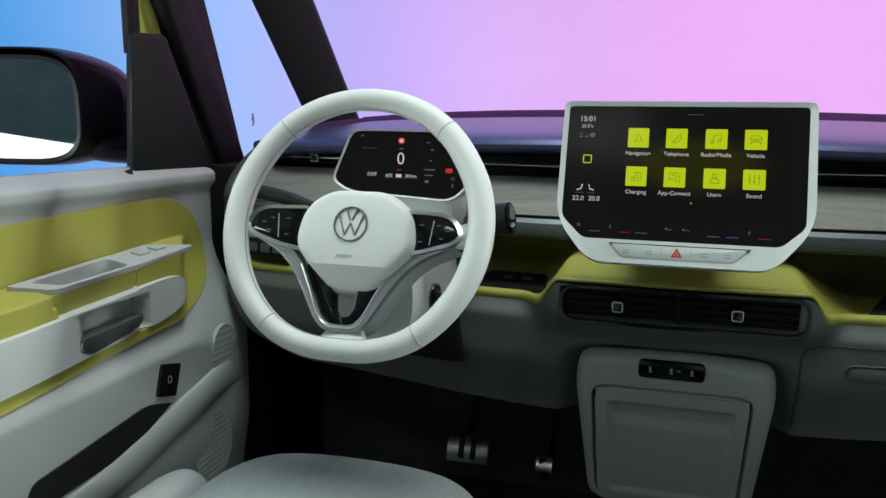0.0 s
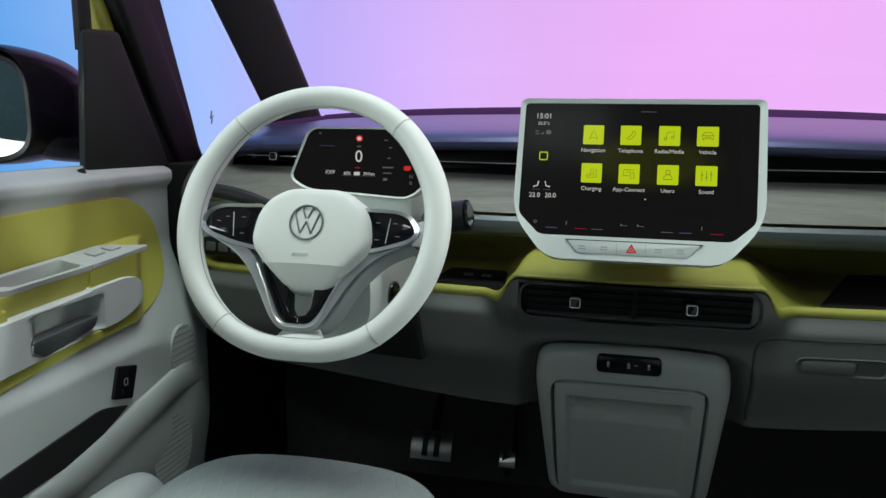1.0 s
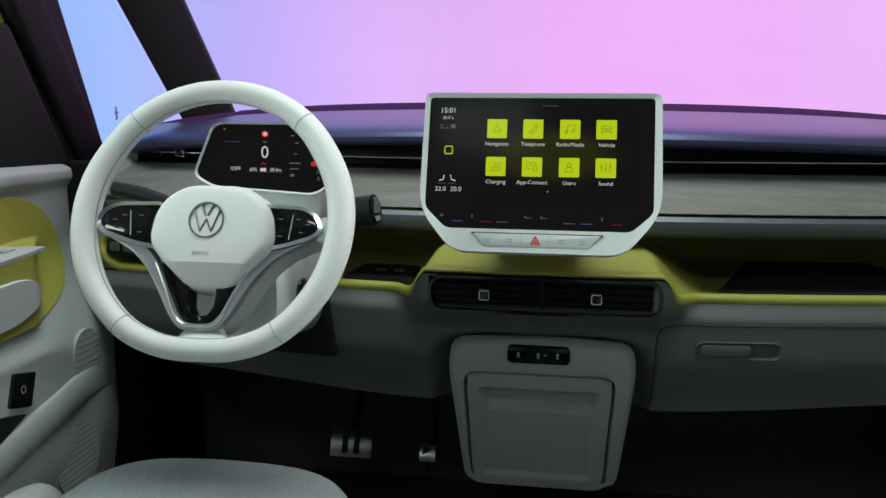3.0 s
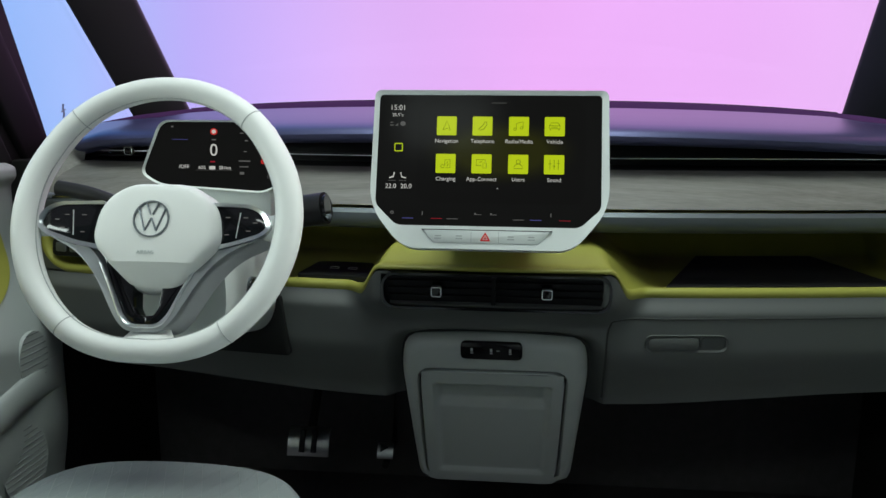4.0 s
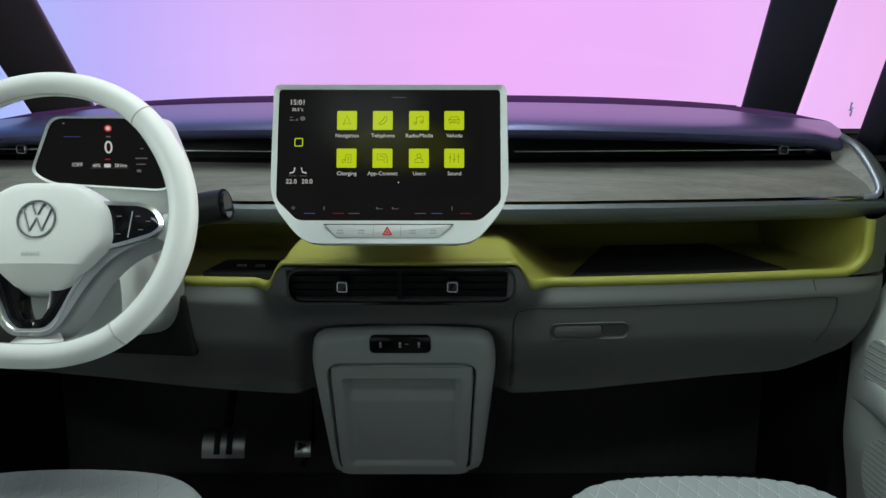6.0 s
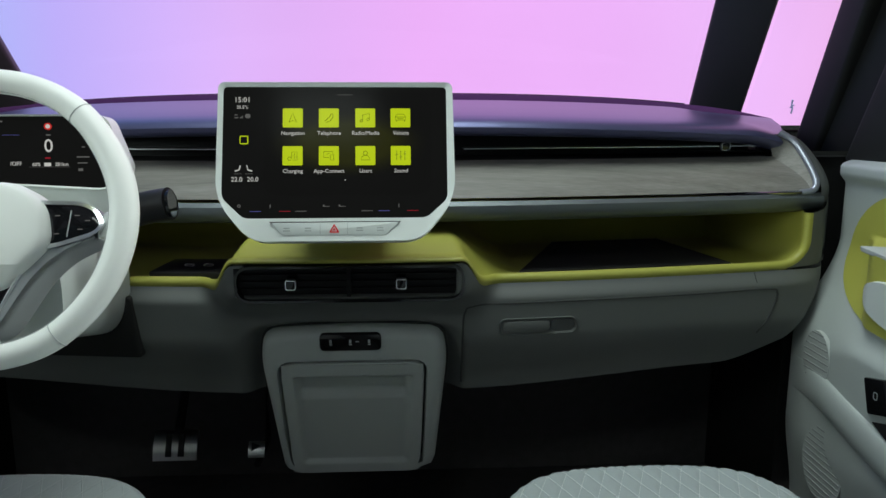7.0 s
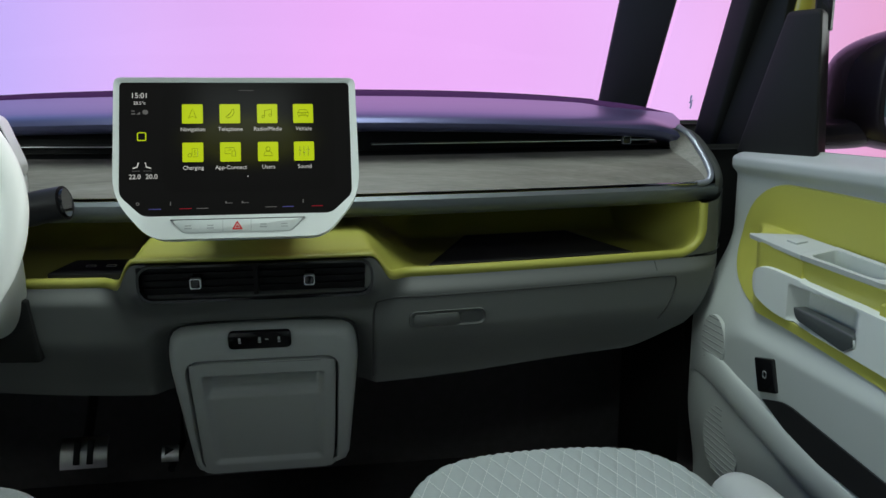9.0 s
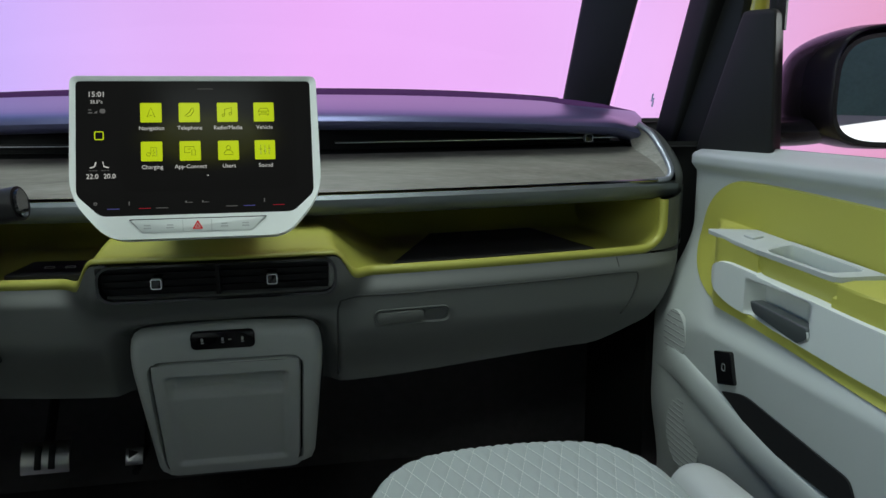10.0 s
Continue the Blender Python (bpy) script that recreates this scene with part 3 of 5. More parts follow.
def centre_vent():
    m = frame_at((0.007, 1.003, 0.7962), -5)
    outer, inner = rounded(box_pts(-0.165, -0.0285, 0.170, 0.0270), 0.024, 8), rounded(box_pts(-0.1615, -0.0250, 0.1665, 0.0235), 0.021, 8)
    vent = part("centre_vent", ring(outer, inner, -0.030, 0.0035, m, 0.0030), BLACK_GLOSS, dash, "gloss black twin air vent")
    part("vent_back", prism(inner, -0.05, -0.014, m), VENT_BLACK, vent)
    for v in (-0.011, 0.0, 0.011):
        part("slat", prism(box_pts(-0.158, v - 0.0008, 0.158, v + 0.0008), -0.016, -0.008, m), VENT_BLACK, vent)
    part("divider", prism(box_pts(-0.003, -0.021, 0.003, 0.021), -0.020, -0.003, m), VENT_BLACK, vent)
    for u in (-0.083, 0.077):
        km = at(m, u, 0.001) @ Matrix.Scale(0.85, 4)
        knob = part("knob", prism(rounded(box_pts(-0.0085, -0.0085, 0.0085, 0.0085), 0.003), -0.02, 0.010, km, 0.002), BLACK_GLOSS, vent)
        part("knob_ring", ring(rounded(box_pts(-0.0090, -0.0090, 0.0090, 0.0090), 0.004), rounded(box_pts(-0.0074, -0.0074, 0.0074, 0.0074), 0.003), 0.002, 0.0110, km), STEEL, knob, "chrome ring")


def driver_details():
    # light switch panel beside the steering column
    m = frame_at((-0.676, 1.072, 0.820), 8)
    sw = part("light_switch_panel", prism(rounded(box_pts(-0.045, -0.016, 0.045, 0.016), 0.010), -0.05, 0.0, m, 0.003), DARK_TRIM, dash, "dark light switch panel")
    for u in (-0.028, -0.004, 0.020):
        part("button", prism(rounded(box_pts(u - 0.009, -0.008, u + 0.009, 0.008), 0.003), 0.0, 0.002, m, 0.001), SILVER, sw)
    # dark plate standing for the shade in the opening under the steering column
    bm = prism(rounded([(-0.50, 0.668), (-0.312, 0.668), (-0.326, 0.765), (-0.50, 0.765)], 0.008), -1.060, -1.046, Matrix.Rotation(radians(90), 4, "X") @ Matrix.Scale(1, 4), 0.004)
    part("knee_panel", bm, DARK_TRIM, dash, "dark plate for the shaded recess under the steering column")


for build in (top_pad, vent_slot, trim_bands, shelf, fascia, centre_vent, driver_details):
    build()
# the whole front of the dashboard bows forward towards its ends
for piece in dash.children_recursive:
    for v in piece.data.vertices:
        b = 0.17 * v.co.x ** 2 * (1 - ss(1.20, 1.85, v.co.y))
        v.co.x += 0.8 * v.co.x * b / (v.co.y + 0.08)
        v.co.y += b


def tower():
    t = thing("centre_tower", (0, 1.2, 0.2), "grey centre tower with a lidded bin below seat-heating buttons", "console")

    m = frame_at((0.0, 1.054, 0.66), -10)
    out = rounded([(-0.130, 0.0500), (0.008, 0.0570), (0.148, 0.0500), (0.156, 0.000), (0.136, -0.206), (-0.112, -0.210), (-0.138, 0.000)], [0.050, 0.10, 0.050, 0.05, 0.016, 0.016, 0.05], 8)
    lid_o = rounded([(-0.108, -0.003), (0.120, -0.002), (0.112, -0.201), (-0.097, -0.201)], [0.024, 0.024, 0.02, 0.02], 6)
    mid = Vector((0.006, -0.090))

    def polar(poly, k=1.0, n=96):
        """The outline cut by rays from its middle, shrunk towards it by k."""
        res = []
        for i in range(n):
            a = 2 * math.pi * i / n
            d = Vector((math.cos(a), math.sin(a)))
            best = 0
            for p, q in zip(poly, [*poly[1:], poly[0]]):
                e = Vector(q) - Vector(p)
                den = d.x * e.y - d.y * e.x
                if abs(den) > 1e-9:
                    r = Vector(p) - mid
                    t_, u_ = (r.x * e.y - r.y * e.x) / den, (r.x * d.y - r.y * d.x) / den
                    if -1e-6 <= u_ <= 1 + 1e-6 and t_ > best:
                        best = t_
            res.append(mid + d * best * k)
        return res

    def skin(rows):
        bm = bmesh.new()
        vs = [[bm.verts.new(m @ Vector((p.x, p.y, w))) for p in pts] for pts, w in rows]
        for a, b in zip(vs, vs[1:]):
            for i in range(len(a)):
                bm.faces.new((a[i], a[(i + 1) % len(a)], b[(i + 1) % len(a)], b[i]))
        return bm
    O, L = polar(out), polar(lid_o)
    part("body", skin([(O, -0.34), (O, -0.028), (polar(out, 0.994), -0.019), (polar(out, 0.978), -0.0105), (polar(out, 0.952), -0.0045), (polar(out, 0.92), -0.0012), (polar(out, 0.88), 0.0), (polar(lid_o, 1.045), 0.0), (polar(lid_o, 1.03), -0.0035), (polar(lid_o, 1.026), -0.030)]), TOWER, t)
    big = [Vector((0.008 + (p[0] - 0.008) * 1.016, p[1] * 1.015 + 0.0015)) for p in out]
    part("shadow_gap", prism(big, -0.34, -0.024, m), SEAM, t, "dark gap round the tower")
    part("lid_gap", prism(polar(lid_o, 1.03), -0.040, -0.026, m), SEAM, t, "dark shut line of the lid")
    lid = part("lid", skin([(L, -0.028), (polar(lid_o, 0.998), -0.004), (polar(lid_o, 0.985), -0.0005), (polar(lid_o, 0.965), 0.0005)]), TOWER, t)

    # raised border, finger dip across the top of the lid, then the flat field

    def dish(u, v):
        a, b = Vector((-0.1045 + 0.2210 * u, -0.0055)), Vector((-0.0935 + 0.2020 * u, -0.1975))
        p = a.lerp(b, v)
        side = ss(0.065, 0.125, min(u, 1 - u)) * ss(0.955, 0.915, v)
        low = 0.020 * ss(0.100, 0.150, v) * ss(0.34, 0.25, v) + 0.0080 * ss(0.24, 0.31, v)
        return m @ Vector((p.x, p.y, 0.0012 - low * side))
    part("lid_dip", sheet(70, 90, dish), TOWER, lid)
    bm_ = at(m, 0.0045, 0.0345, 0.0)
    sw = part("seat_heater_switch", prism(rounded(box_pts(-0.0475, -0.0145, 0.0475, 0.0145), 0.009), -0.004, 0.003, bm_, 0.0015), BLACK_GLOSS, t, "gloss black strip of seat-heater buttons")
    for u in (-0.030, 0.000, 0.029):
        k = at(bm_, u, 0, 0.0031)
        bm = prism(box_pts(-0.0022, -0.004, 0.0022, -0.0022), 0, 0.0002, k)
        prism(rounded(box_pts(-0.002, -0.001, 0.0015, 0.005), 0.001), 0, 0.0002, k, bm=bm)
        part("symbol", bm, PRINT, sw)
    part("symbol", prism(box_pts(0.008, -0.0002, 0.013, 0.0012), 0, 0.0002, at(bm_, 0, 0.001, 0.0031)), PRINT, sw)


tower()


# ---- touchscreen ----
def touchscreen():
    m = frame_at((0, 0.944, 0.973), 16.5)
    t = thing("touchscreen", (0, 1.1, 0.87), "tablet-like touchscreen in a white frame showing lime app tiles", "screen")
    out = [(-0.158, 0.1135), (0.156, 0.1135), (0.158, -0.047), (0.111, -0.1025), (-0.114, -0.1025), (-0.160, -0.047)]
    gl = [(-0.1515, 0.1075), (0.1475, 0.1075), (0.1475, -0.046), (0.1195, -0.0715), (-0.1235, -0.0715), (-0.1525, -0.043)]
    O, G = rounded(out, [0.010, 0.010, 0.03, 0.022, 0.022, 0.03], 6), rounded(gl, [0.006, 0.006, 0.008, 0.008, 0.008, 0.008], 6)
    fr = part("frame", ring(O, G, -0.022, 0.0035, m, 0.001), WHITE_PLASTIC, t, "white plastic surround")
    back = [Vector((p[0] * 0.97, p[1] * 0.96)) for p in O]
    part("back_cover", prism(back, -0.030, -0.006, m), WHITE_PLASTIC, t)
    part("bracket", block(-0.07, 0.965, 0.90, 0.07, 1.13, 0.96, 0.01), BLACK, t, "black mounting bracket")
    sc = part("display", prism(G, -0.008, 0.0, m), DISPLAY, t, "black glass display")
    # lower button strip
    strip = [(-0.086, -0.0775), (0.082, -0.0775), (0.065, -0.0945), (-0.072, -0.0945)]
    bs = part("button_strip", prism(rounded(strip, 0.004), 0.001, 0.0040, m, 0.0012), WHITE_PLASTIC, t, "white row of touch buttons")
    part("strip_gap", prism(box_pts(-0.088, -0.0775, 0.084, -0.0765), 0.001, 0.0041, m), SEAM, t)
    for u in (-0.022, 0.014):
        part("button_gap", prism(box_pts(u - 0.0003, -0.0935, u + 0.0003, -0.079), 0.003, 0.0042, m), PRINT, bs)
    tri = rounded([(-0.0105, -0.0915), (0.0035, -0.0915), (-0.0035, -0.0795)], 0.0015, 3)
    tin = [(p[0] * 0.55 - 0.0016, (p[1] + 0.0875) * 0.55 - 0.0875) for p in tri]
    part("hazard_triangle", ring(tri, tin, 0.0038, 0.0045, m), RED_PRINT, bs, "red hazard triangle")
    part("hazard_triangle", prism([((p[0] + 0.0035) * 0.32 - 0.0035, (p[1] + 0.0875) * 0.32 - 0.0875) for p in tri], 0.0038, 0.0045, m), RED_PRINT, bs)
    for u in (-0.066, -0.038, 0.030, 0.057):
        bm = prism(box_pts(u - 0.004, -0.086, u + 0.004, -0.0845), 0.0038, 0.0042, m)
        prism(box_pts(u - 0.0045, -0.0895, u + 0.0045, -0.0880), 0.0038, 0.0042, m, bm=bm)
        part("symbol", bm, PRINT, bs)
    # tiles
    W0 = 0.0006
    gm = bpy.data.materials.new("display_olive")
    gm.use_nodes = True
    nt = gm.node_tree
    b = nt.nodes["Principled BSDF"]
    b.inputs["Base Color"].default_value, b.inputs["Roughness"].default_value, b.inputs["Specular IOR Level"].default_value = (0.003, 0.003, 0.003, 1), 0.12, 0.03
    tc, mp, gr, ra = (nt.nodes.new("ShaderNode" + n) for n in ("TexCoord", "Mapping", "TexGradient", "ValToRGB"))
    mp.inputs["Location"].default_value, mp.inputs["Scale"].default_value = (-1, -1, -1), (2, 2, 2)
    gr.gradient_type = "QUADRATIC_SPHERE"
    ra.color_ramp.elements[0].color, ra.color_ramp.elements[1].color = (0.0045, 0.0045, 0.0042, 1), (0.017, 0.018, 0.003, 1)
    ra.color_ramp.elements[1].position = 0.22
    nt.links.new(tc.outputs["Generated"], mp.inputs[0])
    nt.links.new(mp.outputs[0], gr.inputs[0])
    nt.links.new(gr.outputs["Fac"], ra.inputs[0])
    nt.links.new(ra.outputs[0], b.inputs["Emission Color"])
    b.inputs["Emission Strength"].default_value = 1.0
    part("menu_field", prism(rounded(box_pts(-0.098, -0.040, 0.126, 0.100), 0.02), 0.0, 0.00025, m), gm, sc, "faint olive menu background")
    us, vs = (-0.0592, -0.0110, 0.0378, 0.0852), (0.0648, 0.0130)
    names = (("Navigation", "Telephone", "Radio/Media", "Vehicle"), ("Charging", "App-Connect", "Users", "Sound"))
    for r in range(2):
        for c in range(4):
            k = at(m, us[c], vs[r], W0)
            tile = part("app_tile", prism(rounded(box_pts(-0.0133, -0.0130, 0.0133, 0.0130), 0.0015, 3), -0.0006, 0.0002, k), LIME, sc, "lime square app tile")
            icon(r * 4 + c, k, tile)
            words(names[r][c], 0.0074, at(m, us[c] + 0.0004, vs[r] - 0.0210, W0), PALE, sc)
    words("15:01", 0.0100, at(m, -0.1262, 0.0895, W0), PALE, sc)
    words("25.5°c", 0.0060, at(m, -0.1262, 0.0795, W0), PALE, sc)
    words("22.0", 0.0088, at(m, -0.1325, -0.0190, W0), PALE, sc)
    words("20.0", 0.0088, at(m, -0.1115, -0.0190, W0), PALE, sc)
    O2 = rounded(box_pts(-0.1295, 0.0290, -0.1180, 0.0405), 0.002, 3)
    I2 = rounded(box_pts(-0.1283, 0.0302, -0.1192, 0.0393), 0.0012, 3)
    part("home_symbol", ring(O2, I2, 0.0, W0, m), LIME, sc)
    for s, u in ((1, -0.1310), (-1, -0.1165)):
        bm = tube([m @ Vector((u + s * 0.003, 0.000, W0)), m @ Vector((u + s * 0.0015, -0.006, W0)), m @ Vector((u - s * 0.004, -0.0075, W0))], 0.0009, 6)
        part("seat_symbol", bm, PALE, sc)
        for j in range(3):
            part("level_dot", prism(box_pts(u - 0.005 + j * 0.0035, -0.0115, u - 0.0025 + j * 0.0035, -0.0108), 0, W0, m), DIM, sc)
    part("fan_symbol", prism(rounded(box_pts(-0.1225, 0.0645, -0.1155, 0.0705), 0.003, 3), 0, W0, m), DIM, sc)
    part("network_symbol", prism(box_pts(-0.1365, 0.0645, -0.1315, 0.0660), 0, W0, m), DIM, sc)
    part("network_symbol", prism(box_pts(-0.1365, 0.0685, -0.1325, 0.0697), 0, W0, m), DIM, sc)
    part("network_symbol", prism([(-0.1300, 0.0645), (-0.1255, 0.0645), (-0.1255, 0.0680)], 0, W0, m), DIM, sc)
    part("drag_handle", prism(box_pts(0.0005, 0.0965, 0.0205, 0.0971), 0, W0, m), DIM, sc)
    part("page_dot", prism(rounded(box_pts(0.0100, -0.0208, 0.0116, -0.0192), 0.0008, 3), 0, W0, m), PALE, sc)
    for u, mt in ((-0.1078, DIM_BLUE), (-0.0692, DIM_RED), (-0.0481, DIM), (0.0399, DIM), (0.0624, DIM_BLUE), (0.1006, DIM_RED)):
        part("slider_mark", prism(box_pts(u - 0.0075, -0.0623, u + 0.0075, -0.0615), 0, W0, m), mt, sc)
    part("power_symbol", ring(rounded(box_pts(-0.1315, -0.0565, -0.1270, -0.0525), 0.002, 3), rounded(box_pts(-0.1305, -0.0555, -0.1280, -0.0535), 0.001, 3), 0, W0, m), DIM, sc)
    for u in (-0.0885, 0.0819):
        part("bar_symbol", prism(box_pts(u - 0.0004, -0.0575, u + 0.0008, -0.0525), 0, W0, m), DIM, sc)
    for u in (-0.0143, 0.0067):
        bm = prism(box_pts(u - 0.0045, -0.0560, u + 0.0045, -0.0553), 0, W0, m)
        prism(box_pts(u - 0.0045, -0.0553, u - 0.0025, -0.0535), 0, W0, m, bm=bm)
        part("seat_mark", bm, DIM, sc)


def icon(i, k, tile):
    lines = []
    w = 0.0009
    if i == 0:
        lines = [([(-0.005, -0.006), (0, 0.007), (0.005, -0.006), (0, -0.0035)], True)]
    elif i == 1:
        lines = [([(0.005, 0.006), (0.0055, 0.001), (0.002, -0.004), (-0.003, -0.006), (-0.0055, -0.0045), (-0.003, -0.0025), (0.001, 0.001), (0.0025, 0.005)], True)]
    elif i == 2:
        lines = [([(-0.0035, -0.004), (-0.0035, 0.004), (0.0055, 0.006), (0.0055, -0.002)], False)]
        lines += [([(a + 0.0018 * math.cos(q), b + 0.0018 * math.sin(q)) for q in (0, 1.05, 2.1, 3.14, 4.19, 5.24)], True) for a, b in ((-0.0053, -0.0042), (0.0037, -0.0022))]
    elif i == 3:
        lines = [([(-0.007, -0.003), (-0.007, 0.001), (-0.0045, 0.005), (0.0045, 0.005), (0.007, 0.001), (0.007, -0.003)], True), ([(-0.007, 0.001), (0.007, 0.001)], False), ([(-0.0055, -0.003), (-0.0055, -0.0055)], False), ([(0.0055, -0.003), (0.0055, -0.0055)], False), ([(-0.004, -0.001), (0.004, -0.001)], False)]
    elif i == 4:
        lines = [([(-0.001, -0.003), (-0.001, 0.005), (0.006, 0.005), (0.006, -0.006), (0.0, -0.006)], False), ([(0.003, 0.003), (0.0015, -0.0005), (0.0035, -0.0005), (0.002, -0.004)], False), ([(-0.004 + 0.0025 * math.cos(q), -0.004 + 0.0025 * math.sin(q)) for q in (0, 1.05, 2.1, 3.14, 4.19, 5.24)], True)]
    elif i == 5:
        lines = [([(0.0, -0.0025), (-0.007, -0.0025), (-0.007, 0.0055), (0.005, 0.0055), (0.005, 0.002)], False), ([(0.002, -0.006), (0.002, 0.0012), (0.0065, 0.0012), (0.0065, -0.006)], True), ([(-0.003, 0.002), (0.001, 0.003)], False)]
    elif i == 6:
        lines = [([(0.0028 * math.cos(q / 8 * 6.28), 0.0033 + 0.003 * math.sin(q / 8 * 6.28)) for q in range(8)], True), ([(-0.006, -0.006), (-0.005, -0.0025), (-0.0025, 0.0), (0.0025, 0.0), (0.005, -0.0025), (0.006, -0.006)], True)]
    else:
        for a, b in ((-0.0055, 0.001), (0.0, -0.002), (0.0055, 0.002)):
            lines += [([(a, -0.0065), (a, 0.0065)], False), ([(a - 0.0018, b), (a + 0.0018, b)], False)]
    for pts, closed in lines:
        part("icon_line", tube([k @ Vector((x, y, 0.0004)) for x, y in pts], w * 0.5, 4, closed, up=k.to_3x3() @ Vector((0, 0, 1))), INK, tile)


touchscreen()


# ---- instrument cluster ----
def cluster():
    m = frame_at((-0.413, 1.030, 0.997), 6)
    t = thing("instrument_display", (-0.41, 1.15, 0.93), "small black driver display in a white rim behind the steering wheel", "screen")
    out = [(-0.082, 0.0425), (0.082, 0.0425), (0.112, -0.036), (0.085, -0.0645), (-0.085, -0.0545), (-0.113, -0.037)]
    O = rounded(out, [0.016, 0.016, 0.014, 0.02, 0.02, 0.012], 6)
    I = [Vector((p[0] * 0.975, (p[1] + 0.008) * 0.955 - 0.008)) for p in O]
    part("rim", ring(O, I, -0.03, 0.004, m, 0.001), WHITE_PLASTIC, t, "white rim")
    part("back_cover", prism([Vector((p[0] * 0.94, p[1] * 0.92)) for p in O], -0.048, -0.008, m), BLACK, t, "black back cover")
    part("stem", block(-0.49, 1.04, 0.88, -0.33, 1.13, 0.955, 0.012), WHITE_PLASTIC, t, "white mounting stem")
    sc = part("display", prism(I, -0.01, 0.0, m), DISPLAY, t, "black display")
    W0 = 0.0006
    words("0", 0.026, at(m, 0.0, -0.002, W0), PALE, sc)
    disc = [(0.0055 * math.cos(i * 0.524), 0.026 + 0.0050 * math.sin(i * 0.524)) for i in range(12)]
    part("limit_sign", ring(disc, [(p[0] * 0.6, (p[1] - 0.026) * 0.6 + 0.026) for p in disc], 0, W0, m), RED, sc, "red ring sign")
    part("limit_sign_face", prism([(p[0] * 0.6, (p[1] - 0.026) * 0.6 + 0.026) for p in disc], 0, W0, m), PALE, sc)
    for u, v, w, h, mt in ((0.0, 0.014, 0.008, 0.0025, DIM), (-0.002, -0.0185, 0.009, 0.003, DIM_RED), (0.043, 0.024, 0.007, 0.002, DIM), (0.050, 0.013, 0.006, 0.0025, DIM), (0.048, -0.003, 0.006, 0.002, DIM),
                           (0.047, -0.017, 0.022, 0.0025, DIM), (0.046, -0.0255, 0.017, 0.0022, DIM), (0.043, -0.035, 0.008, 0.0055, DIM), (0.062, 0.028, 0.014, 0.0025, DIM), (-0.064, 0.033, 0.004, 0.003, DIM),
                           (-0.052, 0.014, 0.030, 0.0008, DIM_BLUE), (0.0, -0.031, 0.070, 0.0006, DIM)):
        part("readout", prism(box_pts(u - w * 0.4, v - h * 0.35, u + w * 0.4, v + h * 0.35), 0, W0, m), mt, sc)
    words("/OFF", 0.0080, at(m, -0.046, -0.0265, W0), PALE, sc)
    words("60%", 0.0068, at(m, -0.018, -0.0275, W0), PALE, sc)
    part("battery_symbol", prism(box_pts(-0.007, -0.0300, 0.002, -0.0250), 0, W0, m), PALE, sc)
    words("281km", 0.0068, at(m, 0.017, -0.0275, W0), PALE, sc)
    part("brake_lamp", prism(rounded(box_pts(0.072, -0.021, 0.083, -0.014), 0.003), 0, W0, m), RED, sc, "red warning lamp")
    for ch, v in (("D", -0.002), ("N", -0.030), ("R", -0.040)):
        words(ch, 0.0080, at(m, 0.084, v, W0), DIM, sc)


cluster()


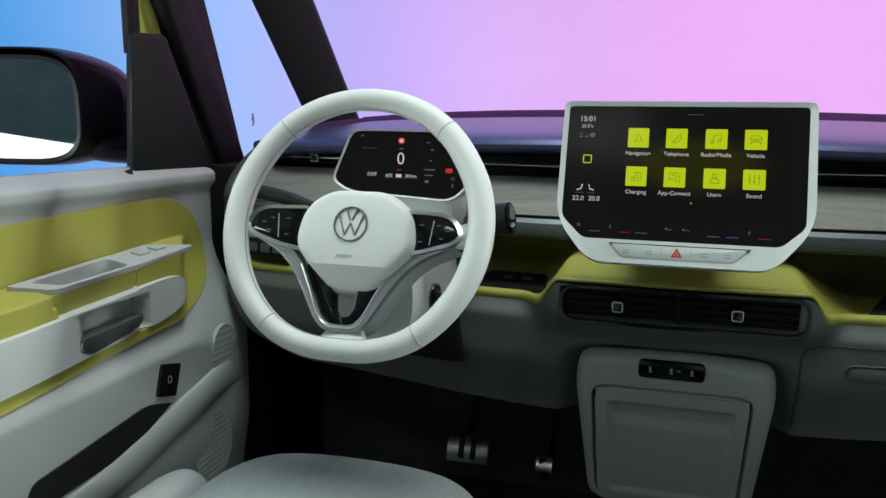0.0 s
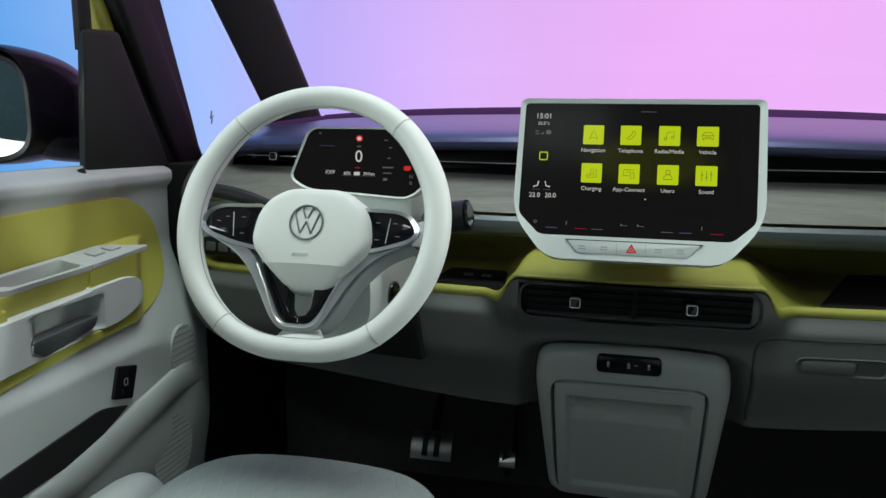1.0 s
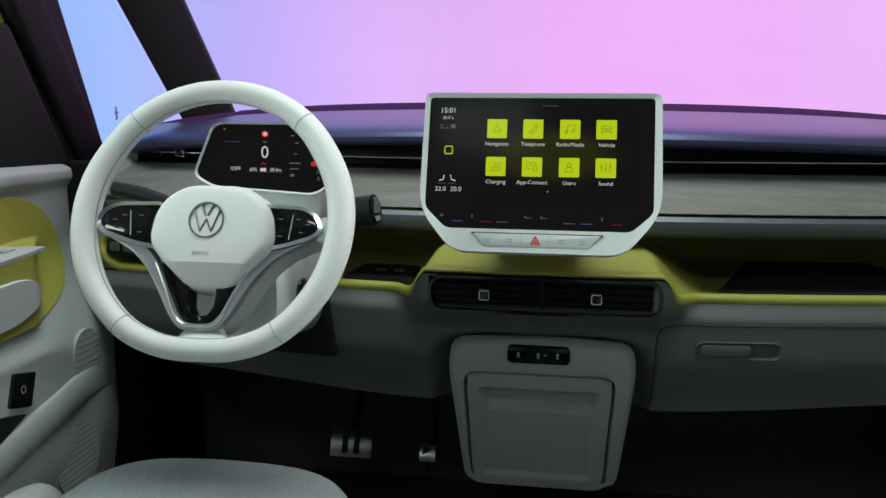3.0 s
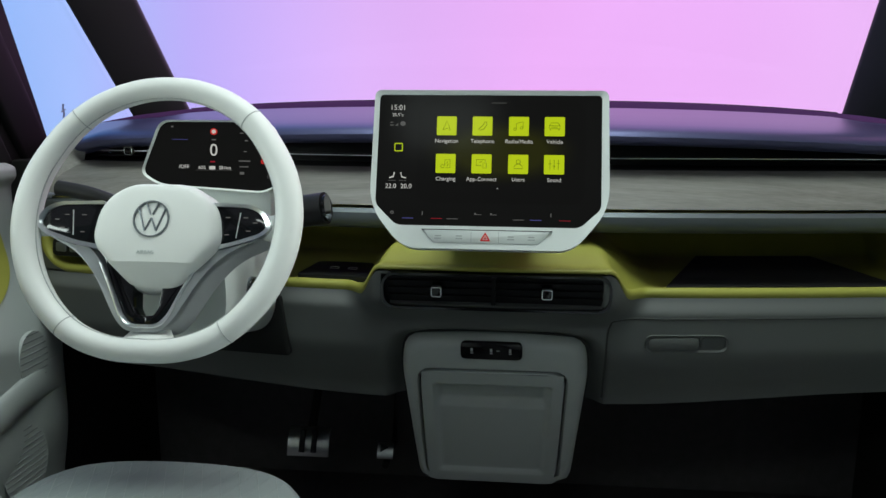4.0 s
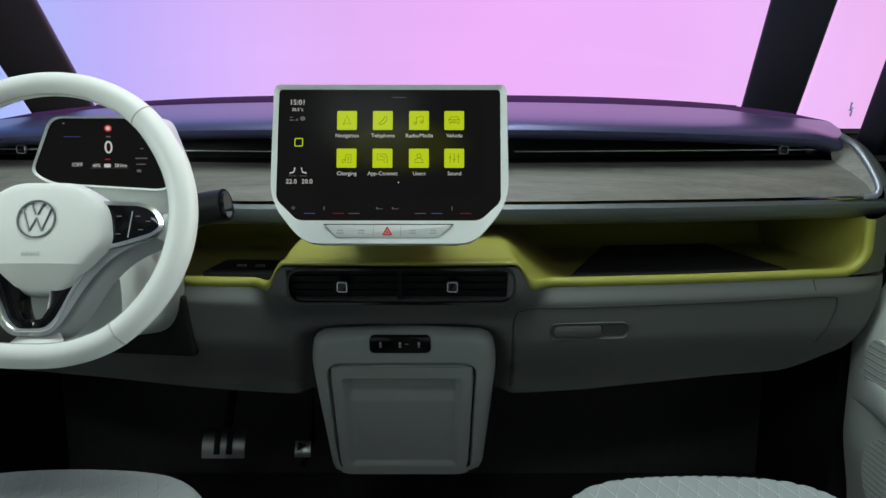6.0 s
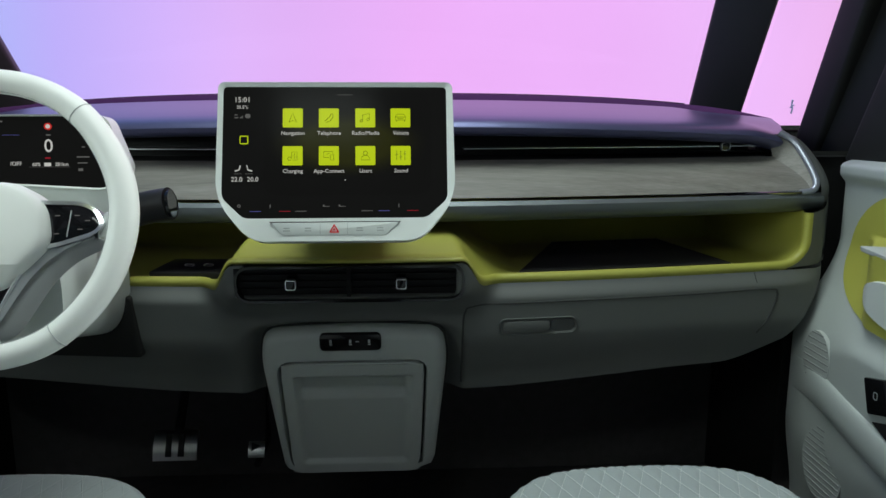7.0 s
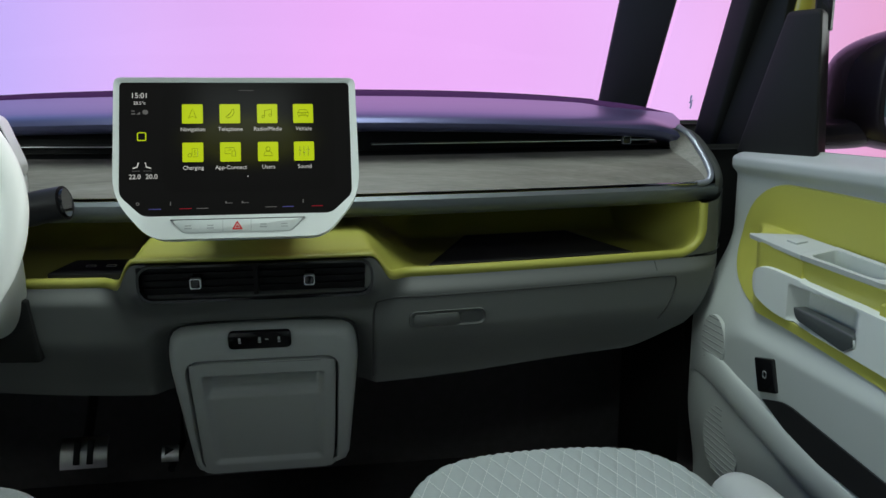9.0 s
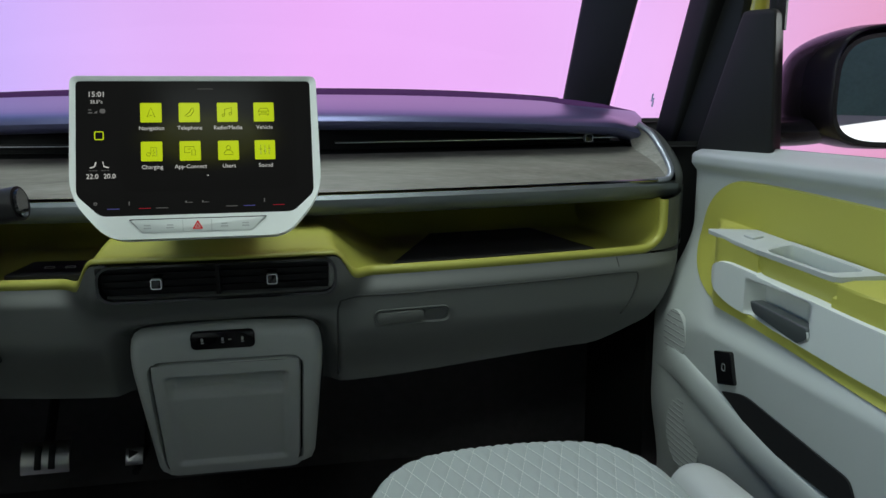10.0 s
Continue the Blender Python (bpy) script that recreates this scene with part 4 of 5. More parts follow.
# ---- steering wheel ----
def steering_wheel():
    m = frame_at((-0.397, 0.797, 0.916), 20)
    facing = m.to_3x3() @ Vector((0, 0, 1))
    t = thing("steering_wheel", (-0.397, 1.0, 0.80), "white leather steering wheel with flattened base and silver spokes", "steering wheel")
    # a circle with a flattened foot
    half = [(0.0, 0.1735), (0.041, 0.1685), (0.080, 0.153), (0.113, 0.128), (0.1385, 0.0945), (0.1565, 0.057), (0.164, 0.015), (0.160, -0.0285), (0.145, -0.069), (0.1195, -0.1045), (0.086, -0.1315), (0.044, -0.1465)]
    pts = half + [(0.0, -0.1495)] + [(-x, y) for x, y in half[:0:-1]]
    loop = smooth_path([(x + 0.001, y, 0.0) for x, y in pts], 6)
    n = len(loop)

    def thick(q):
        return 0.0142 + 0.0022 * math.sin(2 * math.pi * q) ** 2
    rim = part("rim", tube([m @ p for p in loop], thick, 24, True, flat=1.05, up=facing), WHITE_LEATHER, t, "stitched white leather rim")
    for target in ((0.108, 0.133), (-0.109, 0.131), (0.096, -0.125), (-0.100, -0.125)):
        i = min(range(n), key=lambda q: (loop[q].x - target[0]) ** 2 + (loop[q].y - target[1]) ** 2)
        d = (loop[(i + 1) % n] - loop[i - 1]).normalized()
        o = Vector((d.y, -d.x, 0))
        r = thick(i / (n - 1)) + 0.0001
        circ = [m @ (loop[i] + o * (r * math.cos(a)) + Vector((0, 0, 1)) * (r * 1.05 * math.sin(a))) for a in [j * 2 * math.pi / 28 for j in range(28)]]
        part("leather_seam", tube(circ, 0.0007, 5, True), PRINT, rim, "thin sewn seam")
    # stitches along the inner side of the rim
    bm = bmesh.new()
    for i in range(0, n):
        a, b = loop[i], loop[(i + 1) % n]
        d = (b - a).normalized()
        o = Vector((-d.y, d.x, 0)) if Vector((-d.y, d.x, 0)).dot(-a) > 0 else Vector((d.y, -d.x, 0))
        r = thick(i / (n - 1))
        for j in range(3):
            p = a.lerp(b, (j + 0.2) / 3) + o * (r * 0.97) + Vector((0, 0, 0.004))
            q = p + d * (a - b).length * 0.2 + Vector((0, 0, 0.0016))
            tube([m @ p, m @ q], 0.0006, 4, bm=bm)
    tagged(part("stitching", bm, PRINT, rim, "fine pale stitches"), kind="stuff")
    # airbag cover with a bent-back lower facet
    hc = 0.006
    right = [(0.036, 0.0515), (0.062, 0.036), (0.075, 0.016), (0.0795, -0.014), (0.0755, -0.028), (0.050, -0.055), (0.027, -0.081)]
    out = rounded([(hc + x, y) for x, y in right] + [(hc - x, y) for x, y in right[::-1]], [0.03, 0.018, 0.016, 0.014, 0.012, 0.012, 0.014, 0.014, 0.012, 0.012, 0.014, 0.016, 0.018, 0.03], 5)
    bm = bmesh.new()
    c = Vector((hc, -0.008))
    rings = []
    for k, w in ((1.0, -0.028), (1.0, -0.003), (0.985, 0.003), (0.955, 0.0085), (0.92, 0.0115), (0.88, 0.013), (0.80, 0.0142), (0.64, 0.0152), (0.45, 0.0160), (0.25, 0.0165)):
        rings.append([bm.verts.new((*(c + (Vector(p) - c) * k), w)) for p in out])
    for a, b in zip(rings, rings[1:]):
        for i in range(len(a)):
            j = (i + 1) % len(a)
            bm.faces.new((a[i], a[j], b[j], b[i]))
    bm.faces.new(rings[-1])
    bm.faces.new(rings[0][::-1])
    fold = -0.046
    bmesh.ops.bisect_plane(bm, geom=[*bm.verts, *bm.edges, *bm.faces], plane_co=(0, fold, 0), plane_no=(0, 1, 0))
    for v in bm.verts:
        if v.co.y < fold - 1e-5 and v.co.z > -0.02:
            v.co.z -= 0.62 * (fold - v.co.y)
    bm.transform(m)
    hub = part("airbag_cover", bm, WHITE_LEATHER, t, "white padded airbag cover", sharp=0.40)
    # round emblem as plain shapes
    em = at(m, 0.0035, 0.005, 0.0164) @ Matrix.Scale(1.17, 4)
    ringp = [(0.0190 * math.cos(i * math.pi / 18), 0.0190 * math.sin(i * math.pi / 18)) for i in range(36)]
    emblem = part("emblem", ring(ringp, [(p[0] * 0.91, p[1] * 0.91) for p in ringp], -0.002, 0.0012, em), SILVER, hub, "round silver emblem")
    bm = bmesh.new()
    for bar_ in (((-0.0065, 0.0165), (-0.0012, 0.0045)), ((0.0065, 0.0165), (0.0012, 0.0045)), ((-0.0140, 0.0105), (-0.0060, -0.0120)), ((0.0140, 0.0105), (0.0060, -0.0120)), ((-0.0060, -0.0120), (0.0, 0.0010)), ((0.0060, -0.0120), (0.0, 0.0010))):
        tube([em @ Vector((*p, 0.0002)) for p in bar_], 0.0012, 6, bm=bm)
    part("emblem_bars", bm, SILVER, emblem)
    words("AIRBAG", 0.0062, at(m, 0.000, -0.035, 0.0162), PALE_INLAY, hub, depth=0.0007)
    # side spokes: glossy touch pads in a silver border
    for k in (-1, 1):
        cx = -0.003
        po = rounded([(cx + k * x, y) for x, y in ((0.062, 0.0300), (0.120, 0.0280), (0.138, 0.0205), (0.1485, 0.001), (0.135, -0.0120), (0.094, -0.0250), (0.062, -0.0300))], [0.003, 0.012, 0.010, 0.008, 0.010, 0.012, 0.003], 5)
        pi = rounded([(cx + k * x, y) for x, y in ((0.062, 0.0262), (0.118, 0.0243), (0.133, 0.0175), (0.1415, 0.001), (0.132, -0.0075), (0.094, -0.0195), (0.062, -0.0245))], [0.003, 0.010, 0.008, 0.006, 0.008, 0.010, 0.003], 5)
        pod = part("spoke", ring(po, pi, -0.022, 0.0015, m, -0.0005), BRIGHT_SILVER, t, "silver-edged side spoke")
        pad = part("button_pad", prism(pi, -0.018, -0.0012, m, 0.001), BLACK_GLOSS, pod, "gloss black touch buttons")
        for u, v in ((0.090, 0.012), (0.112, 0.012), (0.090, -0.009), (0.116, -0.004), (0.124, 0.006)):
            part("symbol", prism(box_pts(k * u - 0.0028, v - 0.0006, k * u + 0.0028, v + 0.0006), -0.0005, -0.0002, m), DIM, pad)
        part("ridge", tube([m @ Vector((k * 0.1050, 0.018, -0.001)), m @ Vector((k * 0.1015, -0.013, -0.001))], 0.0007, 5), PRINT, pad)
        part("rim_link", tube(smooth_path([m @ Vector((k * 0.128, 0.001, -0.016)), m @ Vector((k * 0.147, 0.003, -0.012)), m @ Vector((k * 0.162, 0.004, -0.004))], 4, False), lambda q: 0.013 + 0.008 * q, 14, flat=0.55, up=facing), WHITE_LEATHER, t)
    # lower yoke: two silver legs that run from the side spokes to the foot of the rim
    for k in (-1, 1):
        cx = -0.003
        leg = rounded([(cx + k * x, y) for x, y in ((0.136, -0.0115), (0.092, -0.0325), (0.066, -0.060), (0.036, -0.112), (0.021, -0.1270), (0.0, -0.1270), (0.0, -0.1185), (0.0165, -0.1180), (0.0275, -0.107), (0.044, -0.074), (0.058, -0.046), (0.078, -0.0255), (0.095, -0.0255))], [0.002, 0.02, 0.02, 0.012, 0.010, 0.0005, 0.0005, 0.008, 0.010, 0.02, 0.02, 0.01, 0.004], 4)
        part("lower_spoke", prism(leg[:: k], -0.060, -0.002, m, 0.003, 3), SATIN, t, "satin silver leg of the lower spoke")
        ins = rounded([(cx + k * x, y) for x, y in ((0.062, -0.030), (0.044, -0.074), (0.0275, -0.107), (0.0165, -0.118), (0.0002, -0.1185), (0.0002, -0.1085), (0.010, -0.107), (0.0155, -0.098), (0.0175, -0.075), (0.020, -0.045))], 0.002, 3)
        part("spoke_insert", prism(ins[:: k], -0.030, -0.006, m, 0.001), BLACK_GLOSS, t, "gloss black insert")
    vee = [(0.060, -0.046), (0.0445, -0.076), (0.0290, -0.1085), (0.0175, -0.1195)]
    vee = smooth_path([(-0.003 - x, y, -0.0015) for x, y in vee] + [(-0.003, -0.1205, -0.0015)] + [(-0.003 + x, y, -0.0015) for x, y in vee[::-1]], 6, False)
    part("spoke_line", tube([m @ p for p in vee], 0.0019, 8), BRIGHT_SILVER, t, "bright silver line along the lower spoke")
    part("bottom_link", tube([m @ Vector((-0.002, -0.126, -0.022)), m @ Vector((0.0, -0.146, -0.006))], lambda q: 0.026 + 0.014 * q, 18, flat=0.35, up=facing), WHITE_LEATHER, t)
    part("hub_back", tube([m @ Vector((0, -0.01, -0.025)), m @ Vector((0, -0.01, -0.075))], 0.05, 20), BLACK, t)


steering_wheel()


def column():
    t = thing("steering_column", (-0.40, 1.05, 0.74), "pale grey steering column shroud with black stalks", "steering column")
    def f(u, v):
        y = 0.865 + 0.22 * v
        zc = 0.838 - 0.025 * v
        a = u * 2 * math.pi
        hw, hh = 0.058 + 0.004 * v, 0.062 + 0.03 * v
        ca, sa = math.cos(a), math.sin(a)
        return Vector((-0.397 + hw * math.copysign(abs(ca) ** 0.7, ca), y, zc - 0.02 + hh * math.copysign(abs(sa) ** 0.7, sa)))
    bm = sheet(40, 8, f)
    bmesh.ops.remove_doubles(bm, verts=bm.verts, dist=0.0002)
    bmesh.ops.holes_fill(bm, edges=[e for e in bm.edges if e.is_boundary])
    sh = part("shroud", bm, PALE_INLAY, t, "pale grey shroud")
    bt = frame_at((-0.337, 0.955, 0.800), 0, 75)
    disc = [(0.016 * math.cos(i * 0.314), 0.019 * math.sin(i * 0.314)) for i in range(20)]
    part("start_button", prism(disc, -0.01, 0.006, bt, 0.002), BLACK_GLOSS, sh, "round black start button")
    part("button_ring", ring([(p[0] * 1.12, p[1] * 1.12) for p in disc], disc, -0.004, 0.004, bt), SILVER, sh)
    part("left_stalk", tube(smooth_path([(-0.455, 0.93, 0.905), (-0.52, 0.945, 0.925), (-0.575, 0.95, 0.938), (-0.612, 0.95, 0.944)], 6, False), lambda q: 0.008 + 0.003 * ss(0.3, 0.6, q), 12), BLACK, t, "black indicator stalk")
    part("gear_stalk", tube(smooth_path([(-0.345, 0.99, 0.885), (-0.30, 0.975, 0.900), (-0.266, 0.958, 0.914), (-0.225, 0.95, 0.922)], 6, False), lambda q: 0.008 + 0.0145 * ss(0.35, 0.60, q), 18), BLACK, t, "black gear selector stalk")
    part("stalk_cap", tube([(-0.226, 0.95, 0.922), (-0.222, 0.95, 0.9225)], 0.019, 18), BLACK_GLOSS, t)


column()


def pedals():
    p = thing("brake_pedal", (-0.395, 1.50, 0.2), "brushed steel brake pedal with two black rubber bars", "pedal", "pedals")
    m = frame_at((-0.395, 1.435, 0.350), 28)
    plate = part("plate", sheet(8, 14, lambda u, v: m @ Vector((-0.045 + 0.09 * u, -0.028 + 0.060 * v, -0.0005 - 7.0 * (0.060 * v - 0.026) ** 2)), thick=0.005), STEEL, p)
    for u in (-0.013, 0.013):
        part("rubber_bar", prism(rounded(box_pts(u - 0.006, -0.022, u + 0.006, 0.026), 0.002), -0.012, 0.0075, m, 0.001), BLACK, plate, "black rubber bar")
    part("lever", tube([(-0.395, 1.45, 0.35), (-0.395, 1.58, 0.50), (-0.395, 1.59, 0.62)], 0.010, 10), BLACK, p)
    a = thing("accelerator_pedal", (-0.23, 1.50, 0.2), "brushed steel accelerator pedal with a black rubber triangle", "pedal", "pedals")
    m = frame_at((-0.229, 1.440, 0.325), 30)
    plate = part("plate", sheet(6, 10, lambda u, v: m @ Vector((-0.017 + 0.034 * u, -0.006 + 0.032 * v, -0.0005 - 10.0 * (0.032 * v - 0.014) ** 2)), thick=0.005), STEEL, a)
    part("rubber_triangle", prism([(-0.010, 0.006), (0.009, 0.018), (-0.010, 0.024)], -0.01, 0.0075, m), BLACK, plate, "black rubber triangle")
    part("lever", tube([(-0.229, 1.445, 0.30), (-0.229, 1.58, 0.30), (-0.229, 1.59, 0.5)], 0.008, 10), BLACK, a)


pedals()


# ---- seats ----
def seat(cx, y_front, label, thread, puff):
    t = thing("seat", (cx, y_front - 0.25, 0.20), label, "seat", "front seats")
    HW = 0.194
    top = 0.600 if cx < 0 else 0.608

    def edge(x):
        k = min(1.0, abs(x) / HW)
        return y_front - 0.012 * k ** 2 - 0.075 * k ** 5

    def f(u, v):
        x = (2 * u - 1) * HW
        k = abs(2 * u - 1)
        ye = edge(x)
        if v < 0.3:
            # the rounded nose, from below up to the top
            a = v / 0.3 * math.pi / 2
            y, z = ye - 0.055 * (1 - math.cos(a)), top - 0.14 + 0.14 * math.sin(a)
        else:
            s = (v - 0.3) / 0.7
            y, z = ye - 0.055 - s * (ye - 0.055 - (y_front - 0.50)), top - 0.012 * s
        z -= 0.010 * k ** 2 + 0.018 * k ** 8
        # quilted diamonds
        if v > 0.15:
            q = 0.060
            s1, s2 = (x * 2.5 + y) / q, (x * 2.5 - y) / q
            d = min(abs(s1 - round(s1)), abs(s2 - round(s2)))
            z -= puff * math.exp(-(d / 0.12) ** 2)
        return Vector((cx + x, y, z))
    cushion = part("cushion", sheet(150, 190, f), FABRIC, t, "pale grey quilted cushion", sharp=2.0)

    def top_z(x, y):
        ye, k = edge(x), abs(x) / HW
        a = math.acos(max(0.0, 1 - (ye - y) / 0.055)) if ye - y < 0.055 else math.pi / 2
        s_ = max(0.0, (ye - 0.055 - y) / (ye - 0.055 - (y_front - 0.50)))
        return top - 0.14 + 0.14 * math.sin(a) - 0.012 * s_ - 0.010 * k ** 2 - 0.018 * k ** 8 - puff * 0.95
    bm = bmesh.new()
    for g in (-1, 1):
        for i in range(-60, 61):
            run = []
            for j in range(141):
                x = -HW * 0.97 + 2 * HW * 0.97 * j / 140
                y = g * (i * 0.060 - x * 2.5)
                if y_front - 0.46 < y < edge(x) - 0.012:
                    run.append(Vector((cx + x, y, top_z(x, y))))
                elif len(run) > 1:
                    tube(run, 0.00055, 4, bm=bm)
                    run = []
                else:
                    run = []
            if len(run) > 1:
                tube(run, 0.00055, 4, bm=bm)
    tagged(part("quilt_stitching", bm, thread, cushion, "pale thread of the diamond quilting"), kind="stuff")
    for s in (-1, 1):
        def g(u, v, s=s):
            a = u * math.pi
            y = (y_front - 0.062) - v * 0.45
            r = 0.058 * min(1, 0.5 + v * 7) ** 0.7
            h = 0.048 * min(1, 0.5 + v * 7)
            return Vector((cx + s * (HW + 0.052 - r * math.cos(a) * 1.0), y - 0.03 * (1 - math.sin(a)) - 0.05 * (u * u), top - 0.085 + h * 1.6 * math.sin(a) + 0.012 * v - 0.03 * u))
        bm = sheet(18, 30, g)
        bmesh.ops.holes_fill(bm, edges=[e for e in bm.edges if e.is_boundary])
        part("bolster", bm, PALE_TRIM, t, "smooth pale side bolster", sharp=1.2)
    part("base", block(cx - 0.20, y_front - 0.52, 0.20, cx + 0.20, y_front - 0.09, top - 0.10, 0.03), DARK_TRIM, t, "dark seat base")
    back = sheet(24, 20, lambda u, v: Vector((cx + (2 * u - 1) * 0.24, y_front - 0.56 - 0.66 * v, 0.53 + 0.24 * v - 0.03 * (1 - (2 * u - 1) ** 4))), thick=0.09)
    part("backrest", back, FABRIC, t, "pale grey backrest folded far back")
    return t


seat(-0.395, 0.872, "pale grey driver's seat with lightly quilted cushion", mat("grey_thread", (0.335, 0.375, 0.36), 0.9), 0.0005)
seat(0.382, 0.840, "pale grey passenger seat with diamond-quilted cushion", mat("pale_thread", (0.47, 0.51, 0.49), 0.9), 0.0022)


# ---- doors ----
def door(s):
    side = "driver's" if s < 0 else "passenger"
    t = thing("car_door", (s * 0.87, 0.65, 0.25), "pale grey and lime-yellow %s door with armrest and pull handle" % side, "car door", "front doors")
    YF, YB = 1.250, 0.02

    def face(y, z):
        L = 1 - ss(1.00, 1.12, y)
        x = 0.862
        x -= 0.012 * ss(0.918, 0.938, z)
        x += 0.045 * ss(0.945, 0.970, z) ** 2
        zl = 0.838 - 0.050 * (1.045 - max(0.5, y)) - 0.034 * ss(0.724, 0.740, y) * ss(0.898, 0.888, y)
        x -= L * 0.062 * ss(zl + 0.005, zl - 0.006, z)
        x -= (0.016 + 0.056 * (1 - L)) * ss(0.70 + 0.13 * (1 - L), 0.665 - 0.03 * (1 - L), z)
        x += 0.02 * ss(0.50, 0.33, z)
        x += 0.05 * ss(1.19, YF, y) ** 2
        # scooped recess behind the pull handle
        x += 0.030 * ss(0.917, 0.907, y) * ss(0.756, 0.812, y) * ss(0.722, 0.734, z) * ss(0.783, 0.774, z)
        return x

    def panel(u, v):
        y = YB + (YF - YB) * (1 - (1 - u) ** 1.6)
        z = 0.30 + 0.670 * v - 0.022 * ss(1.19, YF, y) ** 2 * v
        return Vector((s * face(y, z), y, z))
    part("panel", sheet(200, 210, panel), PALE_TRIM, t, "pale grey moulded panel")
    part("shell", prism(rounded(box_pts(YB, 0.28, YF + 0.01, 0.955), 0.03), 0.915, 0.955, Matrix(((0, 0, s, 0), (1, 0, 0, 0), (0, 1, 0, 0), (0, 0, 0, 1)))), BODY_PAINT, t, "yellow painted outer skin")
    part("front_edge", sheet(4, 30, lambda u, v: Vector((s * (0.905 + 0.02 * u), YF + 0.004, 0.30 + 0.65 * v))), PALE_TRIM, t)
    part("sill_cap", sheet(40, 5, lambda u, v: Vector((s * (0.905 - 0.004 + 0.03 * v), YB + (YF - YB) * u, 0.970 - 0.02 * v))), PALE_TRIM, t)
    if s < 0:
        part("lock_pin", tube([(s * 0.872, 0.99, 0.955), (s * 0.876, 0.99, 0.9665)], 0.006, 10), BLACK, t)

    def inlay(pts, lift, nu=60, nv=36):
        """A field that follows the panel, between a lower and an upper edge given as z over y."""
        y0, y1, lo, hi = pts

        def f(u, v):
            y = y0 + (y1 - y0) * (1 - (1 - u) ** 2.6)
            a, b = lo(y), hi(y)
            z = a + (b - a) * v
            e = min(1, min(v, 1 - v) * nv / 2, (1 - u) * nu / 2)
            return Vector((s * (face(y, z) - lift * (0.2 + 0.8 * e) + 0.004 * (1 - e)), y, z))
        return sheet(nu, nv, f)
    # yellow field with a rounded front
    ye = 1.166
    y_lo = lambda y: 0.806 - (0.806 - (0.682 + 0.028 * ss(0.55, 1.03, y))) * (max(0.0, 1 - max(0, (y - 0.97) / (ye - 0.97)) ** 2.2)) ** 0.5
    y_hi = lambda y: 0.806 + (0.112 - 0.009 * ss(1.0, 0.6, y)) * (max(0.0, 1 - max(0, (y - 1.03) / (ye - 1.03)) ** 2.2)) ** 0.5
    part("yellow_inlay", inlay((YB + 0.03, ye, y_lo, y_hi), 0.004, 200, 110), YELLOW, t, "lime-yellow padded inlay")
    we = 1.022
    w_lo = lambda y: 0.768 - (0.768 - (0.701 + 0.024 * ss(0.55, 1.0, y))) * (max(0.0, 1 - max(0, (y - 0.93) / (we - 0.93)) ** 2.0)) ** 0.5
    w_hi = lambda y: 0.768 + (0.014 + 0.017 * ss(0.6, 1.0, y)) * (max(0.0, 1 - max(0, (y - 0.95) / (we - 0.95)) ** 2.4)) ** 0.5
    part("white_inlay", inlay((YB + 0.03, we, w_lo, w_hi), 0.0095, 200, 40), PALE_INLAY, t, "pale inner field round the handle")
    # armrest plate with window switches and a grab cup
    fl = Matrix.Translation((s * 0.80, 1.045, 0.8335)) @ Matrix.Rotation(math.atan(0.050), 4, "X") @ Matrix.Rotation(radians(-s * 10), 4, "Y") @ Matrix.Translation((s * -0.80, -1.045, 0))
    arm = part("armrest_plate", prism([(s * x, y) for x, y in ((0.797, 1.040), (0.800, 1.046), (0.852, 0.985), (0.852, 0.900), (0.794, 0.900))][:: s], -0.003, 0.0045, fl, 0.002), GREY_TRIM, t, "grey switch plate on the armrest")
    cup_o = rounded([(s * 0.794, 0.900), (s * 0.801, 0.735), (s * 0.852, 0.705), (s * 0.852, 0.900)], [0.003, 0.012, 0.003, 0.003], 4)
    cup_i = rounded([(s * 0.800, 0.888), (s * 0.806, 0.755), (s * 0.845, 0.732), (s * 0.845, 0.888)], 0.010, 4)
    part("cup_rim", ring(cup_o, cup_i, -0.003, 0.0045, fl), GREY_TRIM, arm)
    part("armrest_side", prism([(s * x, y) for x, y in ((0.7950, 0.905), (0.8015, 0.905), (0.8075, 0.728), (0.8010, 0.722))][:: s], -0.046, -0.0035, fl), YELLOW, t, "lime-yellow side of the armrest")
    part("grab_cup", ring(cup_i, [(s * 0.826 + (p[0] - s * 0.826) * 0.93, 0.81 + (p[1] - 0.81) * 0.98) for p in cup_i], -0.032, 0.0040, fl), PALE_INLAY, arm, "pale grab cup")
    # floor in a darker grey than the cup, for the shade down there
    part("cup_floor", prism(cup_i, -0.034, -0.028, fl), GREY_TRIM, arm)
    for y in (0.985, 0.945) if s < 0 else (0.955,):
        part("window_switch", prism(rounded(box_pts(-0.010, -0.014, 0.010, 0.014), 0.004), 0.0040, 0.0080, fl @ Matrix.Translation((s * 0.826, y, 0)), 0.002), GREY_TRIM, arm, "window switch")
    # handle in its recess
    side_m = Matrix(((0, 0, -s, 0), (1, 0, 0, 0), (0, 1, 0, 0), (0, 0, 0, 1)))
    hx = face(0.95, 0.75)
    hb = rounded([(0.900, 0.752), (0.892, 0.734), (0.782, 0.718), (0.763, 0.732), (0.766, 0.746)], [0.006, 0.012, 0.012, 0.006, 0.006], 5)
    hnd = part("pull_handle", prism(hb, -hx - 0.008, -hx + 0.0110, side_m, 0.005, 3), HANDLE, t, "dark grey pull handle")
